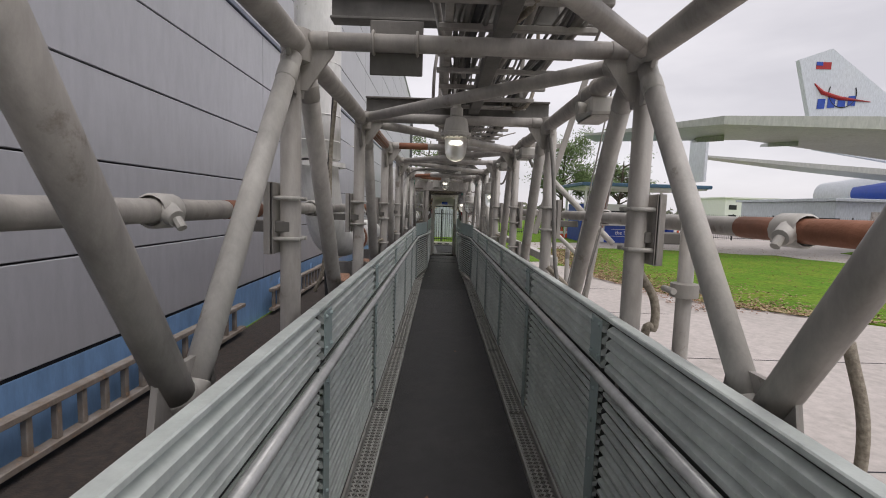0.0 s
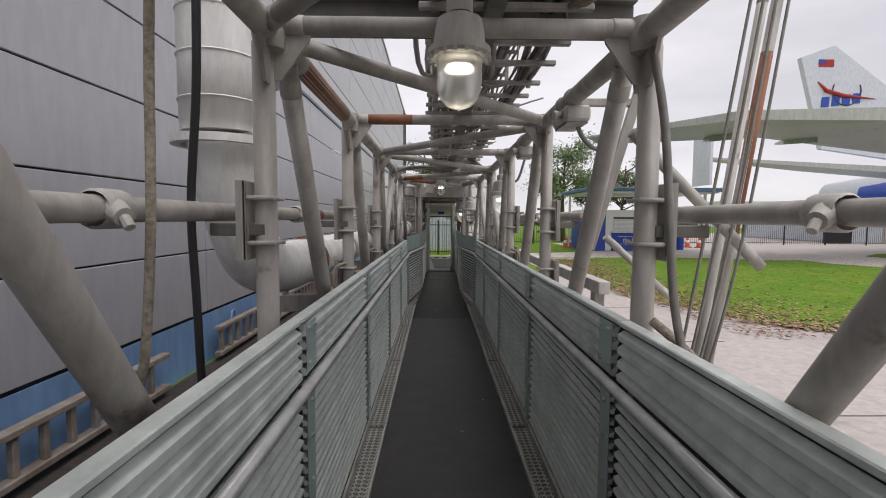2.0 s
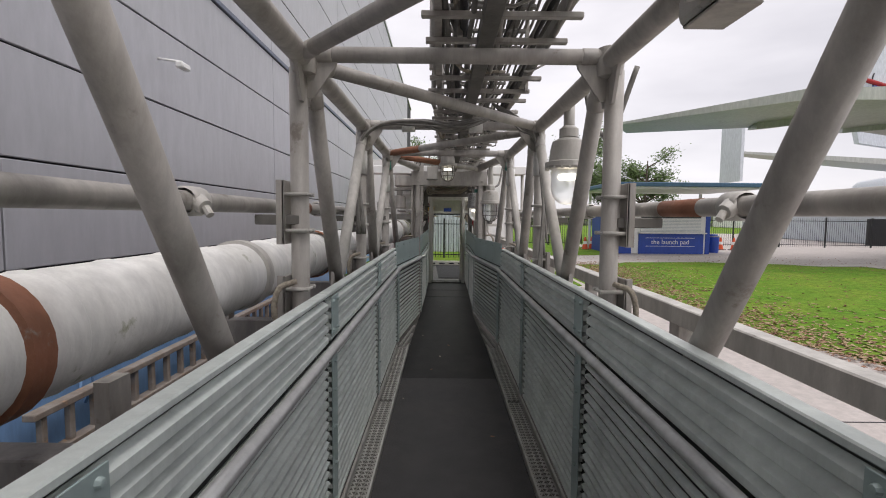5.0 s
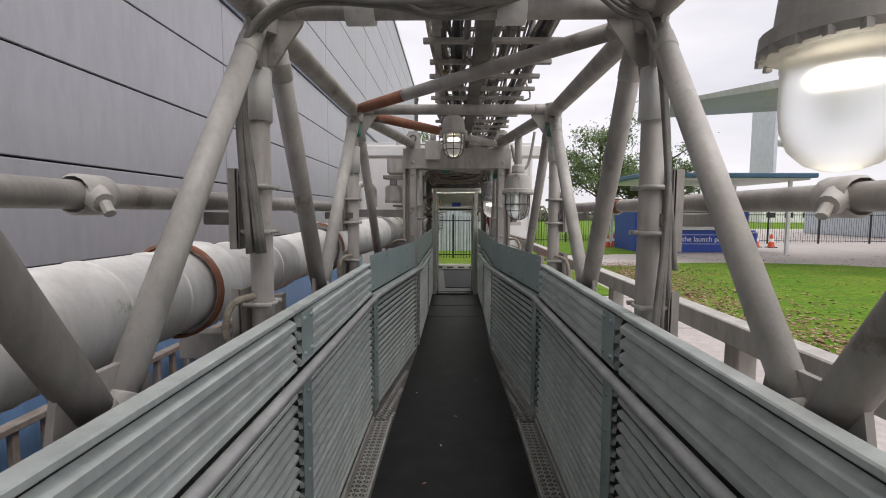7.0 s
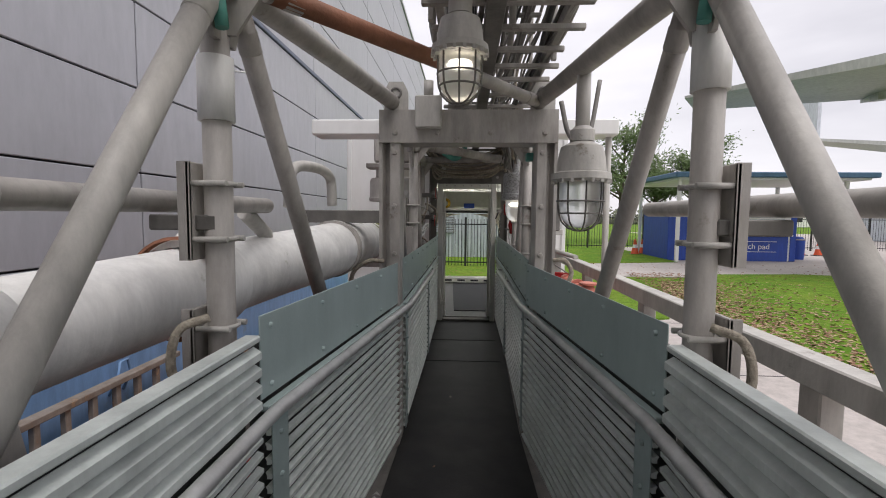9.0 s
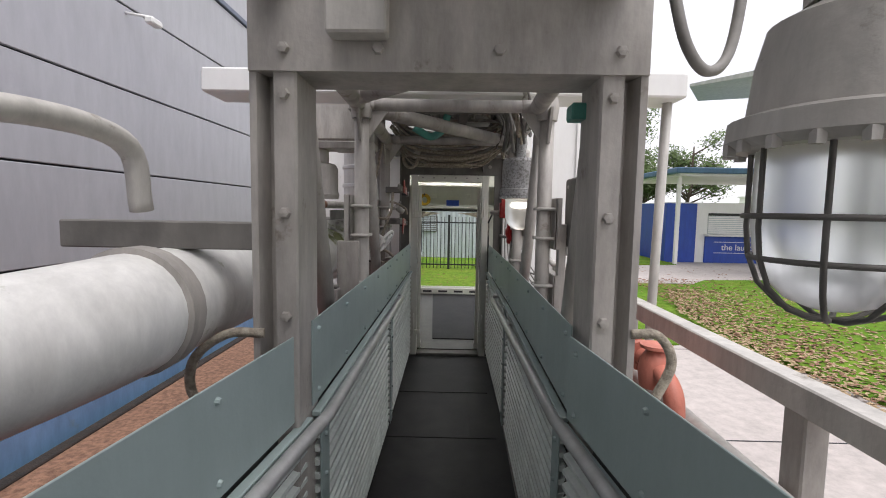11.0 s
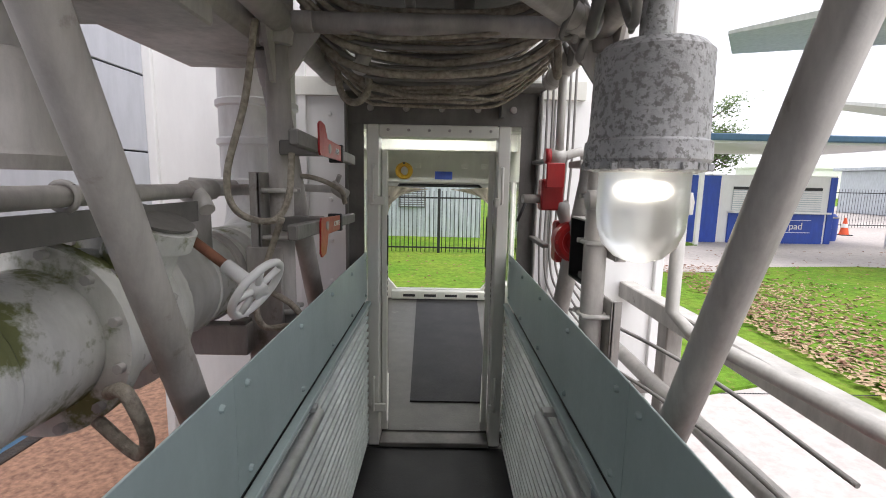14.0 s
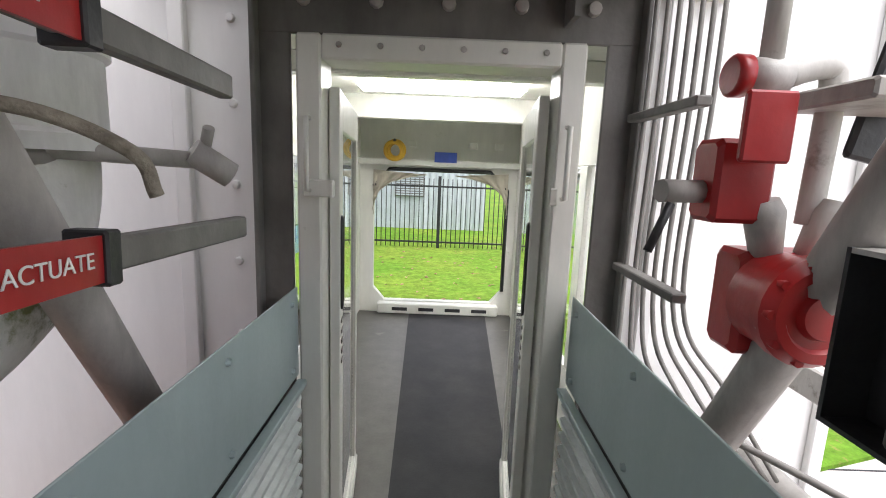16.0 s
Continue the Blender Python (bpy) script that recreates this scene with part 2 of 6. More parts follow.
# ---- mesh tools ----
class Build:
    """Collects faces and makes one mesh of them."""

    def __init__(self):
        self.v, self.f, self.s, self.raw, self.turned = [], [], [], False, False

    def add(self, verts, faces, smooth=False):
        k = len(self.v)
        self.v += [tuple(p) for p in verts]
        self.f += [tuple(i + k for i in f) for f in faces]
        self.s += [smooth] * len(faces)
        return self

    def box(self, x0, y0, z0, x1, y1, z1, m=None, c=0.0):
        """A box with its long edges chamfered by c."""
        if c <= 0:
            v = [Vector((x, y, z)) for x in (x0, x1) for y in (y0, y1) for z in (z0, z1)]
            f = [(0, 1, 3, 2), (4, 6, 7, 5), (0, 4, 5, 1), (2, 3, 7, 6), (0, 2, 6, 4), (1, 5, 7, 3)]
        else:
            v, f = [], []
            for x, k in ((x0, 1), (x0 + c, 0), (x1 - c, 0), (x1, 1)):
                i = c * k
                for y, z in ((y0 + i + c, z0 + i), (y1 - i - c, z0 + i), (y1 - i, z0 + i + c), (y1 - i, z1 - i - c), (y1 - i - c, z1 - i), (y0 + i + c, z1 - i), (y0 + i, z1 - i - c), (y0 + i, z0 + i + c)):
                    v.append(Vector((x, y, z)))
            for r in range(3):
                for j in range(8):
                    a, b = r * 8 + j, r * 8 + (j + 1) % 8
                    f.append((a, b, b + 8, a + 8))
            f += [tuple(range(7, -1, -1)), tuple(range(24, 32))]
        if m is not None:
            v = [m @ p for p in v]
        return self.add(v, f)

    def tube(self, pts, r, sides=12, caps=True, radii=None, smooth=True):
        """A round bar swept along points."""
        pts = [Vector(p) for p in pts]
        n = len(pts)
        if n < 2:
            return self
        up = None
        v = []
        for i, p in enumerate(pts):
            d = (pts[min(i + 1, n - 1)] - pts[max(i - 1, 0)]).normalized()
            if up is None:
                up = d.orthogonal().normalized()
            up = (up - d * up.dot(d)).normalized()
            side = d.cross(up)
            rr = radii[i] if radii else r
            for k in range(sides):
                a = 2 * math.pi * (k + 0.5) / sides
                v.append(p + (up * math.cos(a) + side * math.sin(a)) * rr)
        f = [(i * sides + k, i * sides + (k + 1) % sides, (i + 1) * sides + (k + 1) % sides, (i + 1) * sides + k) for i in range(n - 1) for k in range(sides)]
        self.add(v, f, smooth)
        if caps:
            k0 = len(self.v) - len(v)
            self.f += [tuple(k0 + k for k in range(sides - 1, -1, -1)), tuple(k0 + (n - 1) * sides + k for k in range(sides))]
            self.s += [False, False]
        return self

    def lathe(self, profile, centre=(0, 0, 0), sides=24, axis="z", smooth=True):
        """Turns (radius, height) pairs round an axis."""
        v = []
        for r, h in profile:
            for k in range(sides):
                a = 2 * math.pi * k / sides
                p = (r * math.cos(a), r * math.sin(a), h)
                if axis == "y":
                    p = (p[0], h, p[1])
                elif axis == "x":
                    p = (h, p[0], p[1])
                v.append((p[0] + centre[0], p[1] + centre[1], p[2] + centre[2]))
        n = len(profile)
        self.turned = True
        # sharp bends of the profile get rings of their own, so that edges stay crisp
        k0 = 0
        for i in range(1, n):
            bend = False
            if i < n - 1:
                d0 = Vector(profile[i]) - Vector(profile[i - 1])
                d1 = Vector(profile[i + 1]) - Vector(profile[i])
                bend = d0.length > 0 and d1.length > 0 and d0.angle(d1) > 0.6
            if bend or i == n - 1:
                rows_n = i - k0 + 1
                vv = v[k0 * sides:(i + 1) * sides]
                f = [(r * sides + k, r * sides + (k + 1) % sides, (r + 1) * sides + (k + 1) % sides, (r + 1) * sides + k) for r in range(rows_n - 1) for k in range(sides)]
                if axis == "y":
                    f = [tuple(reversed(q)) for q in f]
                self.add(vv, f, smooth)
                k0 = i
        return self

    def ring(self, centre, normal, R, r, sides=20, thick=6, arc=(0, 360)):
        n = Vector(normal).normalized()
        u = n.orthogonal().normalized()
        w = n.cross(u)
        a0, a1 = arc
        full = a1 - a0 >= 360
        pts = [Vector(centre) + (u * math.cos(radians(a0 + (a1 - a0) * k / sides)) + w * math.sin(radians(a0 + (a1 - a0) * k / sides))) * R for k in range(sides + 1)]
        return self.tube(pts, r, thick, caps=not full)

    def prism(self, outline, a, b, axis="x"):
        """An outline of (u, v) pairs pushed from a to b along an axis."""
        def at(u, v, h):
            return {"x": (h, u, v), "y": (u, h, v), "z": (u, v, h)}[axis]
        n = len(outline)
        v = [at(u, w, a) for u, w in outline] + [at(u, w, b) for u, w in outline]
        f = [tuple(range(n - 1, -1, -1)), tuple(range(n, 2 * n))] + [(i, (i + 1) % n, n + (i + 1) % n, n + i) for i in range(n)]
        return self.add(v, f)

    def mesh(self, name, mat):
        me = bpy.data.meshes.new(name)
        me.from_pydata(self.v, [], self.f)
        me.polygons.foreach_set("use_smooth", self.s)
        if not self.raw:
            bm = bmesh.new()
            bm.from_mesh(me)
            if self.turned:
                # one closed skin, with its crisp edges marked
                bmesh.ops.remove_doubles(bm, verts=bm.verts, dist=1e-5)
                for e in bm.edges:
                    if len(e.link_faces) == 2 and e.calc_face_angle(0) > 0.6:
                        e.smooth = False
            bmesh.ops.recalc_face_normals(bm, faces=bm.faces)
            bm.to_mesh(me)
            bm.free()
        if mat:
            me.materials.append(mat)
        me.update()
        return me


NARROW = 0.35
along = 0.0   # how far along the walk the space being built begins


def part(name, b, mat, parent=None, label=""):
    """One mesh object; b is a Build or a ready mesh."""
    ob = new(name, b if isinstance(b, bpy.types.Mesh) else b.mesh(name, mat))
    if parent:
        ob.parent = parent
    else:
        ob.location.y = along
    if label:
        ob["label"] = label
    return ob


def thing(name, at=(0, 0, 0), label="", category="", group="", kind=""):
    ob = new(name)
    ob.location = (at[0], at[1] + along, at[2])
    return tagged(ob, label, category, group, kind)


def setting(name, b, mat, label, category):
    return tagged(part(name, b, mat), label, category, kind="structure")


def curve_points(pts, steps=8):
    """A smooth line through points."""
    p = [Vector(q) for q in pts]
    p = [p[0] * 2 - p[1]] + p + [p[-1] * 2 - p[-2]]
    out = []
    for i in range(1, len(p) - 2):
        for k in range(steps):
            t = k / steps
            a, b, c, d = p[i - 1], p[i], p[i + 1], p[i + 2]
            out.append(0.5 * (2 * b + (c - a) * t + (2 * a - 5 * b + 4 * c - d) * t * t + (3 * b - a - 3 * c + d) * t ** 3))
    return out + [p[-2]]

# ---- ground and far setting ----
GZ = -0.3
setting("ground", Build().add([(-400, -300, GZ - 0.02), (500, -300, GZ - 0.02), (500, 600, GZ - 0.02), (-400, 600, GZ - 0.02)], [(0, 1, 2, 3)]), GRASS, "green grass field reaching to the horizon", "ground")
b = Build().box(-2.3, -12, GZ - 0.1, 60, 15.4, GZ)
b.box(-2.3, 15.4, GZ - 0.1, 1.2, 17.8, GZ)
b.box(1.2, 15.4, GZ - 0.1, 4.4, 22.4, GZ - 0.0)
b.box(1.2, 22.4, GZ - 0.1, 60, 36, GZ)
b.box(17.0, 15.4, GZ - 0.1, 60, 22.4, GZ)
b.box(19, 36, GZ - 0.1, 75, 62, GZ - 0.005)
b.box(60, -12, GZ - 0.1, 75, 36, GZ - 0.005)
setting("pavement", b, CONC, "pale concrete paving with stained slabs", "pavement")
lawn = [(9.0, 7.4), (6.2, 9.6), (5.1, 12.5), (4.9, 15.5), (5.2, 18.5), (6.2, 21.2), (7.8, 22.9), (11, 23.3), (14, 22.6), (17, 20.0), (19, 16.5), (21, 12), (21, 8.2), (15, 7.2)]
setting("lawn", Build().prism(lawn, GZ - 0.04, GZ + 0.03, "z"), GRASS, "short green lawn with brown leaf litter", "lawn")
setting("lawn_strip", Build().prism([(22, 24.5), (24, 26), (34, 26), (34, 20), (27, 20.5), (23, 22)], GZ - 0.04, GZ + 0.03, "z"), GRASS, "short green lawn beside a concrete path", "lawn")
setting("back_lawn", Build().prism([(1.4, 15.6), (4.2, 16.5), (4.3, 22.2), (5, 26), (9, 27), (9, 60), (-14, 60), (-14, 18), (1.2, 17.9)], GZ - 0.04, GZ + 0.03, "z"), GRASS, "green lawn with fallen leaves behind the walkway", "lawn")
rl = random.Random(21)
vv, ff = [], []
for k in range(5200):
    w = rl.random()
    if w < 0.6:
        yy = rl.uniform(8.5, 23)
        edge = 4.9 + 0.06 * abs(yy - 15) ** 1.3 * (0.9 if yy > 15 else 0.75)
        xx = edge + abs(rl.gauss(0, 1.3)) - 0.1
    else:
        xx, yy = rl.uniform(-3, 20), rl.uniform(9, 26)
        if xx < 4.9 and yy < 17.8:
            continue
    zz = GZ + 0.032 + rl.uniform(0, 0.02)
    a = rl.uniform(0, 6.28)
    s = rl.uniform(0.02, 0.055)
    c, d = math.cos(a) * s, math.sin(a) * s
    n0 = len(vv)
    vv += [(xx + c, yy + d, zz), (xx - d * 0.6, yy + c * 0.6, zz + rl.uniform(0, 0.02)), (xx - c, yy - d, zz), (xx + d * 0.6, yy - c * 0.6, zz + rl.uniform(0, 0.02))]
    ff.append((n0, n0 + 1, n0 + 2, n0 + 3))
edge = [(8.2, 8.0), (6.2, 9.6), (5.1, 12.5), (4.9, 15.5), (5.2, 18.5), (6.2, 21.2)]
dv, df = [], []
for k in range(5200):
    i = rl.randrange(len(edge) - 1)
    u = rl.random()
    inward = min(rl.expovariate(1.1), 3.6) - 0.25
    px = edge[i][0] + (edge[i + 1][0] - edge[i][0]) * u + inward
    py = edge[i][1] + (edge[i + 1][1] - edge[i][1]) * u
    a, q, h = rl.uniform(0, 6.28), rl.uniform(0.025, 0.055), rl.uniform(0.0, 0.025)
    c, s = math.cos(a) * q, math.sin(a) * q
    n = len(dv)
    dv += [(px - c, py - s, GZ + 0.034), (px + s * 0.6, py - c * 0.6, GZ + 0.036 + h), (px + c, py + s, GZ + 0.036), (px - s * 0.6, py + c * 0.6, GZ + 0.036 + h * 0.5)]
    df.append((n, n + 1, n + 2, n + 3))
drift = Build().add(dv, df)
drift.raw = True
tagged(part("leaf_drift", drift, DRYLEAF), "drift of dry tan leaves along the lawn's edge", "leaf litter", kind="stuff")
tagged(part("leaf_litter", Build().add(vv, ff), MULCH), "scattered dry brown leaves on the lawn", "leaf litter", kind="stuff")
# very dark bed laid over the paving from the wall to the walkway
setting("soil_bed", Build().prism([(-2.28, -11), (-0.2, -11), (-0.2, 10.9), (-2.28, 10.9)], GZ - 0.03, GZ + 0.015, "z"), SOIL, "dark soil between the wall and the walkway", "soil")
setting("bed_edging", Build().box(-2.3, 10.9, GZ - 0.02, -2.2, 19.5, GZ + 0.05, c=0.008), SOIL, "dark edging board along the mulch bed", "edging")
setting("gravel_bed", Build().prism([(-2.2, 10.9), (-0.2, 10.9), (-0.2, 19.5), (-2.2, 19.5)], GZ - 0.03, GZ + 0.03, "z"), MULCH, "reddish mulch and dead leaves along the wall", "mulch bed")
for k in range(12):
    setting("kerb_joint", Build().box(1.5, -2 + 2.6 * k, GZ + 0.002, 4.8 if 3 < k else 20, -1.985 + 2.6 * k, GZ + 0.004), JOINT, "dark joint line between paving slabs", "joint")

# ---- building along the walk ----
WX = -2.35
b = Build().box(WX - 0.4, -14, GZ - 0.3, WX - 0.03, 46, 10.8)
wall = setting("wall_west", b, JOINT, "tall building wall clad in smooth grey metal panels", "wall")
rows = [0.33, 1.095, 1.853, 2.605, 3.365, 4.13]
cols = [-13.24 + 4.95 * k for k in range(12)]
panel_cache = {}
for j in range(len(cols) - 1):
    for z0, z1 in zip(rows, rows[1:]):
        key = round(z1 - z0, 3)
        if key not in panel_cache:
            panel_cache[key] = Build().box(-0.03, 0.008, 0.008, 0, 4.942, z1 - z0 - 0.008, c=0.006).mesh("wall_panel", CLAD)
        p = part("wall_panel", panel_cache[key], None, wall)
        p.location = (WX, cols[j] + 0.9, z0)
up_mesh = Build().box(-0.03, 0.01, 0.01, 0, 4.94, 1.09, c=0.006).mesh("wall_panel", CLAD)
for j in range(len(cols) - 1):
    for k in range(6):
        p = part("wall_panel", up_mesh, None, wall)
        p.location = (WX - 0.02, cols[j] + 0.9, 4.2 + 1.1 * k)
part("blue_band", Build().box(WX - 0.03, -12, GZ - 0.05, WX - 0.012, 46, 0.3, c=0.004), CLADBLUE, wall, "pale blue base band")
part("trim", Build().box(WX - 0.03, -12, 4.13, WX + 0.03, 46, 4.2, c=0.008), SLATE, wall, "thin slate-blue trim line")
part("roof_edge", Build().box(WX - 0.4, -14, 10.8, WX + 0.04, 46, 10.95, c=0.01), CLAD, wall)

# ---- deck ----
b = Build().box(-0.25, -2.5, -0.14, 1.45, 14.85, -0.02)
floor = setting("floor", b, STEEL_DARK, "steel deck of the elevated walkway", "floor")
b = Build().box(0.16, -2.4, -0.02, 1.04, 8.6, 0.0)
part("floor_mat", b, MAT, floor, "dark grey rubber floor mat")
b = Build().prism([(0.16, 8.605), (1.04, 8.605), (1.04, 9.7), (1.0, 11.4), (1.08, 14.75), (0.17, 14.75), (0.2, 11.4), (0.16, 9.7)], -0.02, -0.001, "z")
part("dark_deck_plate", b, DECK, floor, "dark worn deck plate")
for k in range(2):
    part("deck_rib", Build().box(0.22, 12.95 + 0.8 * k, -0.01, 0.98, 12.98 + 0.8 * k, 0.004, c=0.001), DECK, floor)


def grating(x0, x1, y0, y1):
    """Raised-lozenge grip strip."""
    g = Build()
    g.box(x0, y0, -0.02, x0 + 0.012, y1, 0.03)
    g.box(x1 - 0.012, y0, -0.02, x1, y1, 0.03)
    n = int((y1 - y0) / 0.04)
    w = (x1 - x0 - 0.03) / 3
    for k in range(n):
        for c in range(3):
            cx, cy = x0 + 0.015 + w * c, y0 + 0.04 * k
            for ya, yb in ((cy, cy + 0.04), (cy + 0.04, cy)):
                g.add([(cx, ya - 0.007, 0.006), (cx + w * 0.5, (ya + yb) / 2 - 0.009, 0.018), (cx + w, yb - 0.007, 0.006), (cx + w, yb + 0.007, 0.006), (cx + w * 0.5, (ya + yb) / 2 + 0.009, 0.018), (cx, ya + 0.007, 0.006)], [(0, 1, 4, 5), (1, 2, 3, 4)])
    return g


y = -1.3
while y < 9.5:
    y1 = y + 1.55
    part("grip_strip", grating(0.015, 0.155, y, y1), GRATE, floor, "perforated steel grip strip")
    part("grip_strip", grating(1.045, 1.185, y, y1), GRATE, floor, "perforated steel grip strip")
    y += 1.56
for s in (0, 1):
    g = Build()
    for k in range(37):
        cy = 9.64 + 0.04 * k
        e = 0.015 + 0.19 * (cy - 9.62) / 1.7
        for c in range(3):
            cx = e + 0.05 * (c + 0.5)
            if cx > 0.155:
                continue
            cx = cx if s == 0 else 1.2 - cx
            g.add([(cx - 0.022, cy, -0.004), (cx, cy - 0.014, 0.012), (cx + 0.022, cy, -0.004), (cx, cy + 0.014, 0.012)], [(0, 1, 2), (0, 2, 3)])
    part("grip_strip", g, GRATE, floor, "perforated steel grip strip")
for k, yy in enumerate((-2.0, 1.0, 4.2, 7.3, 10.6, 13.75)):
    for x in (-0.15, 1.35):
        part("deck_leg", Build().box(x - 0.06, yy, GZ, x + 0.06, yy + 0.12, -0.14), STEEL, floor)

# ---- railing panels ----
slat_cache = {}


def slat_mesh(length, side, wide=False):
    """A pressed louvre blade with an overhanging lip; the upper blades are wider."""
    key = (round(length, 3), side, wide)
    if key not in slat_cache:
        if wide:
            o = [(-0.002, 0.0), (0.015, 0.002), (0.018, 0.005), (0.018, 0.026), (-0.006, 0.041), (-0.012, 0.038), (-0.002, 0.014)]
        else:
            o = [(0.001, 0.0), (0.015, 0.001), (0.018, 0.004), (0.018, 0.017), (0.0, 0.024), (-0.004, 0.021), (0.001, 0.012)]
        slat_cache[key] = Build().prism([(u * side, w) for u, w in o], 0, length, "y").mesh("slat", GALV)
    return slat_cache[key]


bolt_mesh = {s: Build().lathe([(0.0, 0.011 * s), (0.007, 0.009 * s), (0.01, 0.0)], (0, 0, 0), 8, "x").mesh("bolt", PLATE) for s in (1, -1)}


def bolt_heads(parent, pts, side):
    for p in pts:
        part("bolt", bolt_mesh[side], None, parent).location = p


def railing_panel(x, y0, length, side, turn=0.0, plate=False, top=1.14, label="", rail=True):
    """A guard panel from y0 onward: louvre slats on a frame, with a flat upper strip if plate."""
    t = thing("railing_panel", (x, y0, 0), label or "blue-grey galvanised guard panel with horizontal louvre slats", "railing", "guard panels along the walkway")
    t.rotation_euler = (0, 0, turn)
    s = side
    part("end_plate", Build().box(min(0.0185 * s, 0.023 * s), 0.03, 0.04, max(0.0185 * s, 0.023 * s), 0.13, 0.88, c=0.0015), PLATE, t)
    bolt_heads(t, [(0.023 * s, 0.08, z) for z in (0.12, 0.3, 0.48, 0.66, 0.8)], s)
    for k in range(18):
        o = part("slat", slat_mesh(length - 0.05, s), None, t)
        o.location = (0, 0.03, 0.055 + 0.047 * k)
    # sheet added behind the blades, its dark colour gives the gaps their shadow
    part("back_sheet", Build().box(min(-0.046 * s, -0.048 * s), 0.02, 0.03, max(-0.046 * s, -0.048 * s), length, top - 0.02), GAP_SHADE, t)
    if plate:
        part("upper_plate", Build().box(min(0.0, 0.005 * s), 0.0, 0.93, max(0.0, 0.005 * s), length, top + 0.06, c=0.0015), PLATE, t, "flat blue-grey kick plate with rivets")
        n = max(int(length / 0.36), 2)
        bolt_heads(t, [(0.005 * s, 0.06 + (length - 0.12) * k / n, z) for k in range(n + 1) for z in (0.965, top + 0.02)], s)
        part("ledge", Build().box(min(0.0, 0.03 * s), 0.0, 0.895, max(0.0, 0.03 * s), length, 0.915, c=0.003), PLATE, t)
    else:
        for k in range(4):
            o = part("slat", slat_mesh(length - 0.05, s, True), None, t)
            o.location = (0, 0.03, 0.908 + 0.051 * k)
        part("upper_end_plate", Build().box(min(0.0185 * s, 0.023 * s), 0.03, 0.925, max(0.0185 * s, 0.023 * s), 0.16, 1.113, c=0.0015), PLATE, t)
        bolt_heads(t, [(0.023 * s, q, z) for q in (0.055, 0.135) for z in (0.955, 1.09)], s)
        part("top_lip", Build().box(min(-0.036 * s, 0.012 * s), 0.0, 1.115, max(-0.036 * s, 0.012 * s), length - 0.01, 1.135, c=0.004), GALV, t)
    return t


BAY = 1.56
KNEE = 9.62
ys = [KNEE - BAY * k for k in range(8, 0, -1)]
for yy in ys:
    railing_panel(0.0, yy, BAY, 1)
    railing_panel(1.2, yy, BAY, -1)
ang = math.atan2(0.19, 1.65)
railing_panel(0.0, KNEE, 1.66, 1, -ang, True, 1.13, "angled guard panel narrowing the walkway, flat plate over slats")
railing_panel(1.2, KNEE, 1.66, -1, ang, True, 1.13, "angled guard panel narrowing the walkway, flat plate over slats")
for yy, ln, xa, xb in ((11.31, 1.72, 0.2, 1.025), (13.03, 1.74, 0.212, 1.05)):
    railing_panel(xa, yy, ln, 1, -math.atan2(0.012, 1.72) if yy < 12.5 else 0, True, 1.15, "guard panel with a tall flat blue-grey plate over slats")
    railing_panel(xb, yy, ln, -1, -math.atan2(0.025, 1.72) if yy < 12.5 else 0, True, 1.15, "guard panel with a tall flat blue-grey plate over slats")
for side, x0, x1 in ((1, 0.055, 0.25), (-1, 1.145, 0.985)):
    r = Build()
    r.tube([(x0, -2.6, 0.905), (x0, KNEE - 0.06, 0.905)] + curve_points([(x0, KNEE, 0.905), (x0 + (x1 - x0) * 0.06, KNEE + 0.1, 0.905)], 4) + curve_points([(x1 - (x1 - x0) * 0.06, 11.21, 0.9), (x1, 11.32, 0.895)], 4) + [(x1, 13.55, 0.855)], 0.021, 14)
    h = tagged(part("handrail", r, RAILM), "long grey tubular steel handrail along the guard panels", "handrail", "handrails")
    for yy in ys + [KNEE, 11.3, 12.55, 13.45]:
        x = x0 if yy <= KNEE else x1
        part("bracket", Build().box(min(x, x - 0.045 * side), yy + 0.06, 0.875, max(x, x - 0.045 * side), yy + 0.1, 0.892, c=0.002), RAILM, h)

# ---- truss round the walkway ----
XL, XR, ZT = -0.11, 1.28, 2.17
TL, TR = -0.085, 1.255
nodes = [KNEE - BAY * k for k in range(8, -1, -1)]
RP = 0.04


def clamp_set(parent, x, y, zs, side):
    for z in zs:
        g = Build().ring((x, y, z), (0, 0, 1), RP + 0.006, 0.007, 18, 6)
        g.tube([(x - side * 0.05, y - 0.05, z), (x + side * 0.085, y - 0.05, z)], 0.009, 6)
        g.tube([(x - side * 0.05, y + 0.05, z), (x + side * 0.085, y + 0.05, z)], 0.009, 6)
        part("u_bolt", g, STEEL_LIGHT, parent)


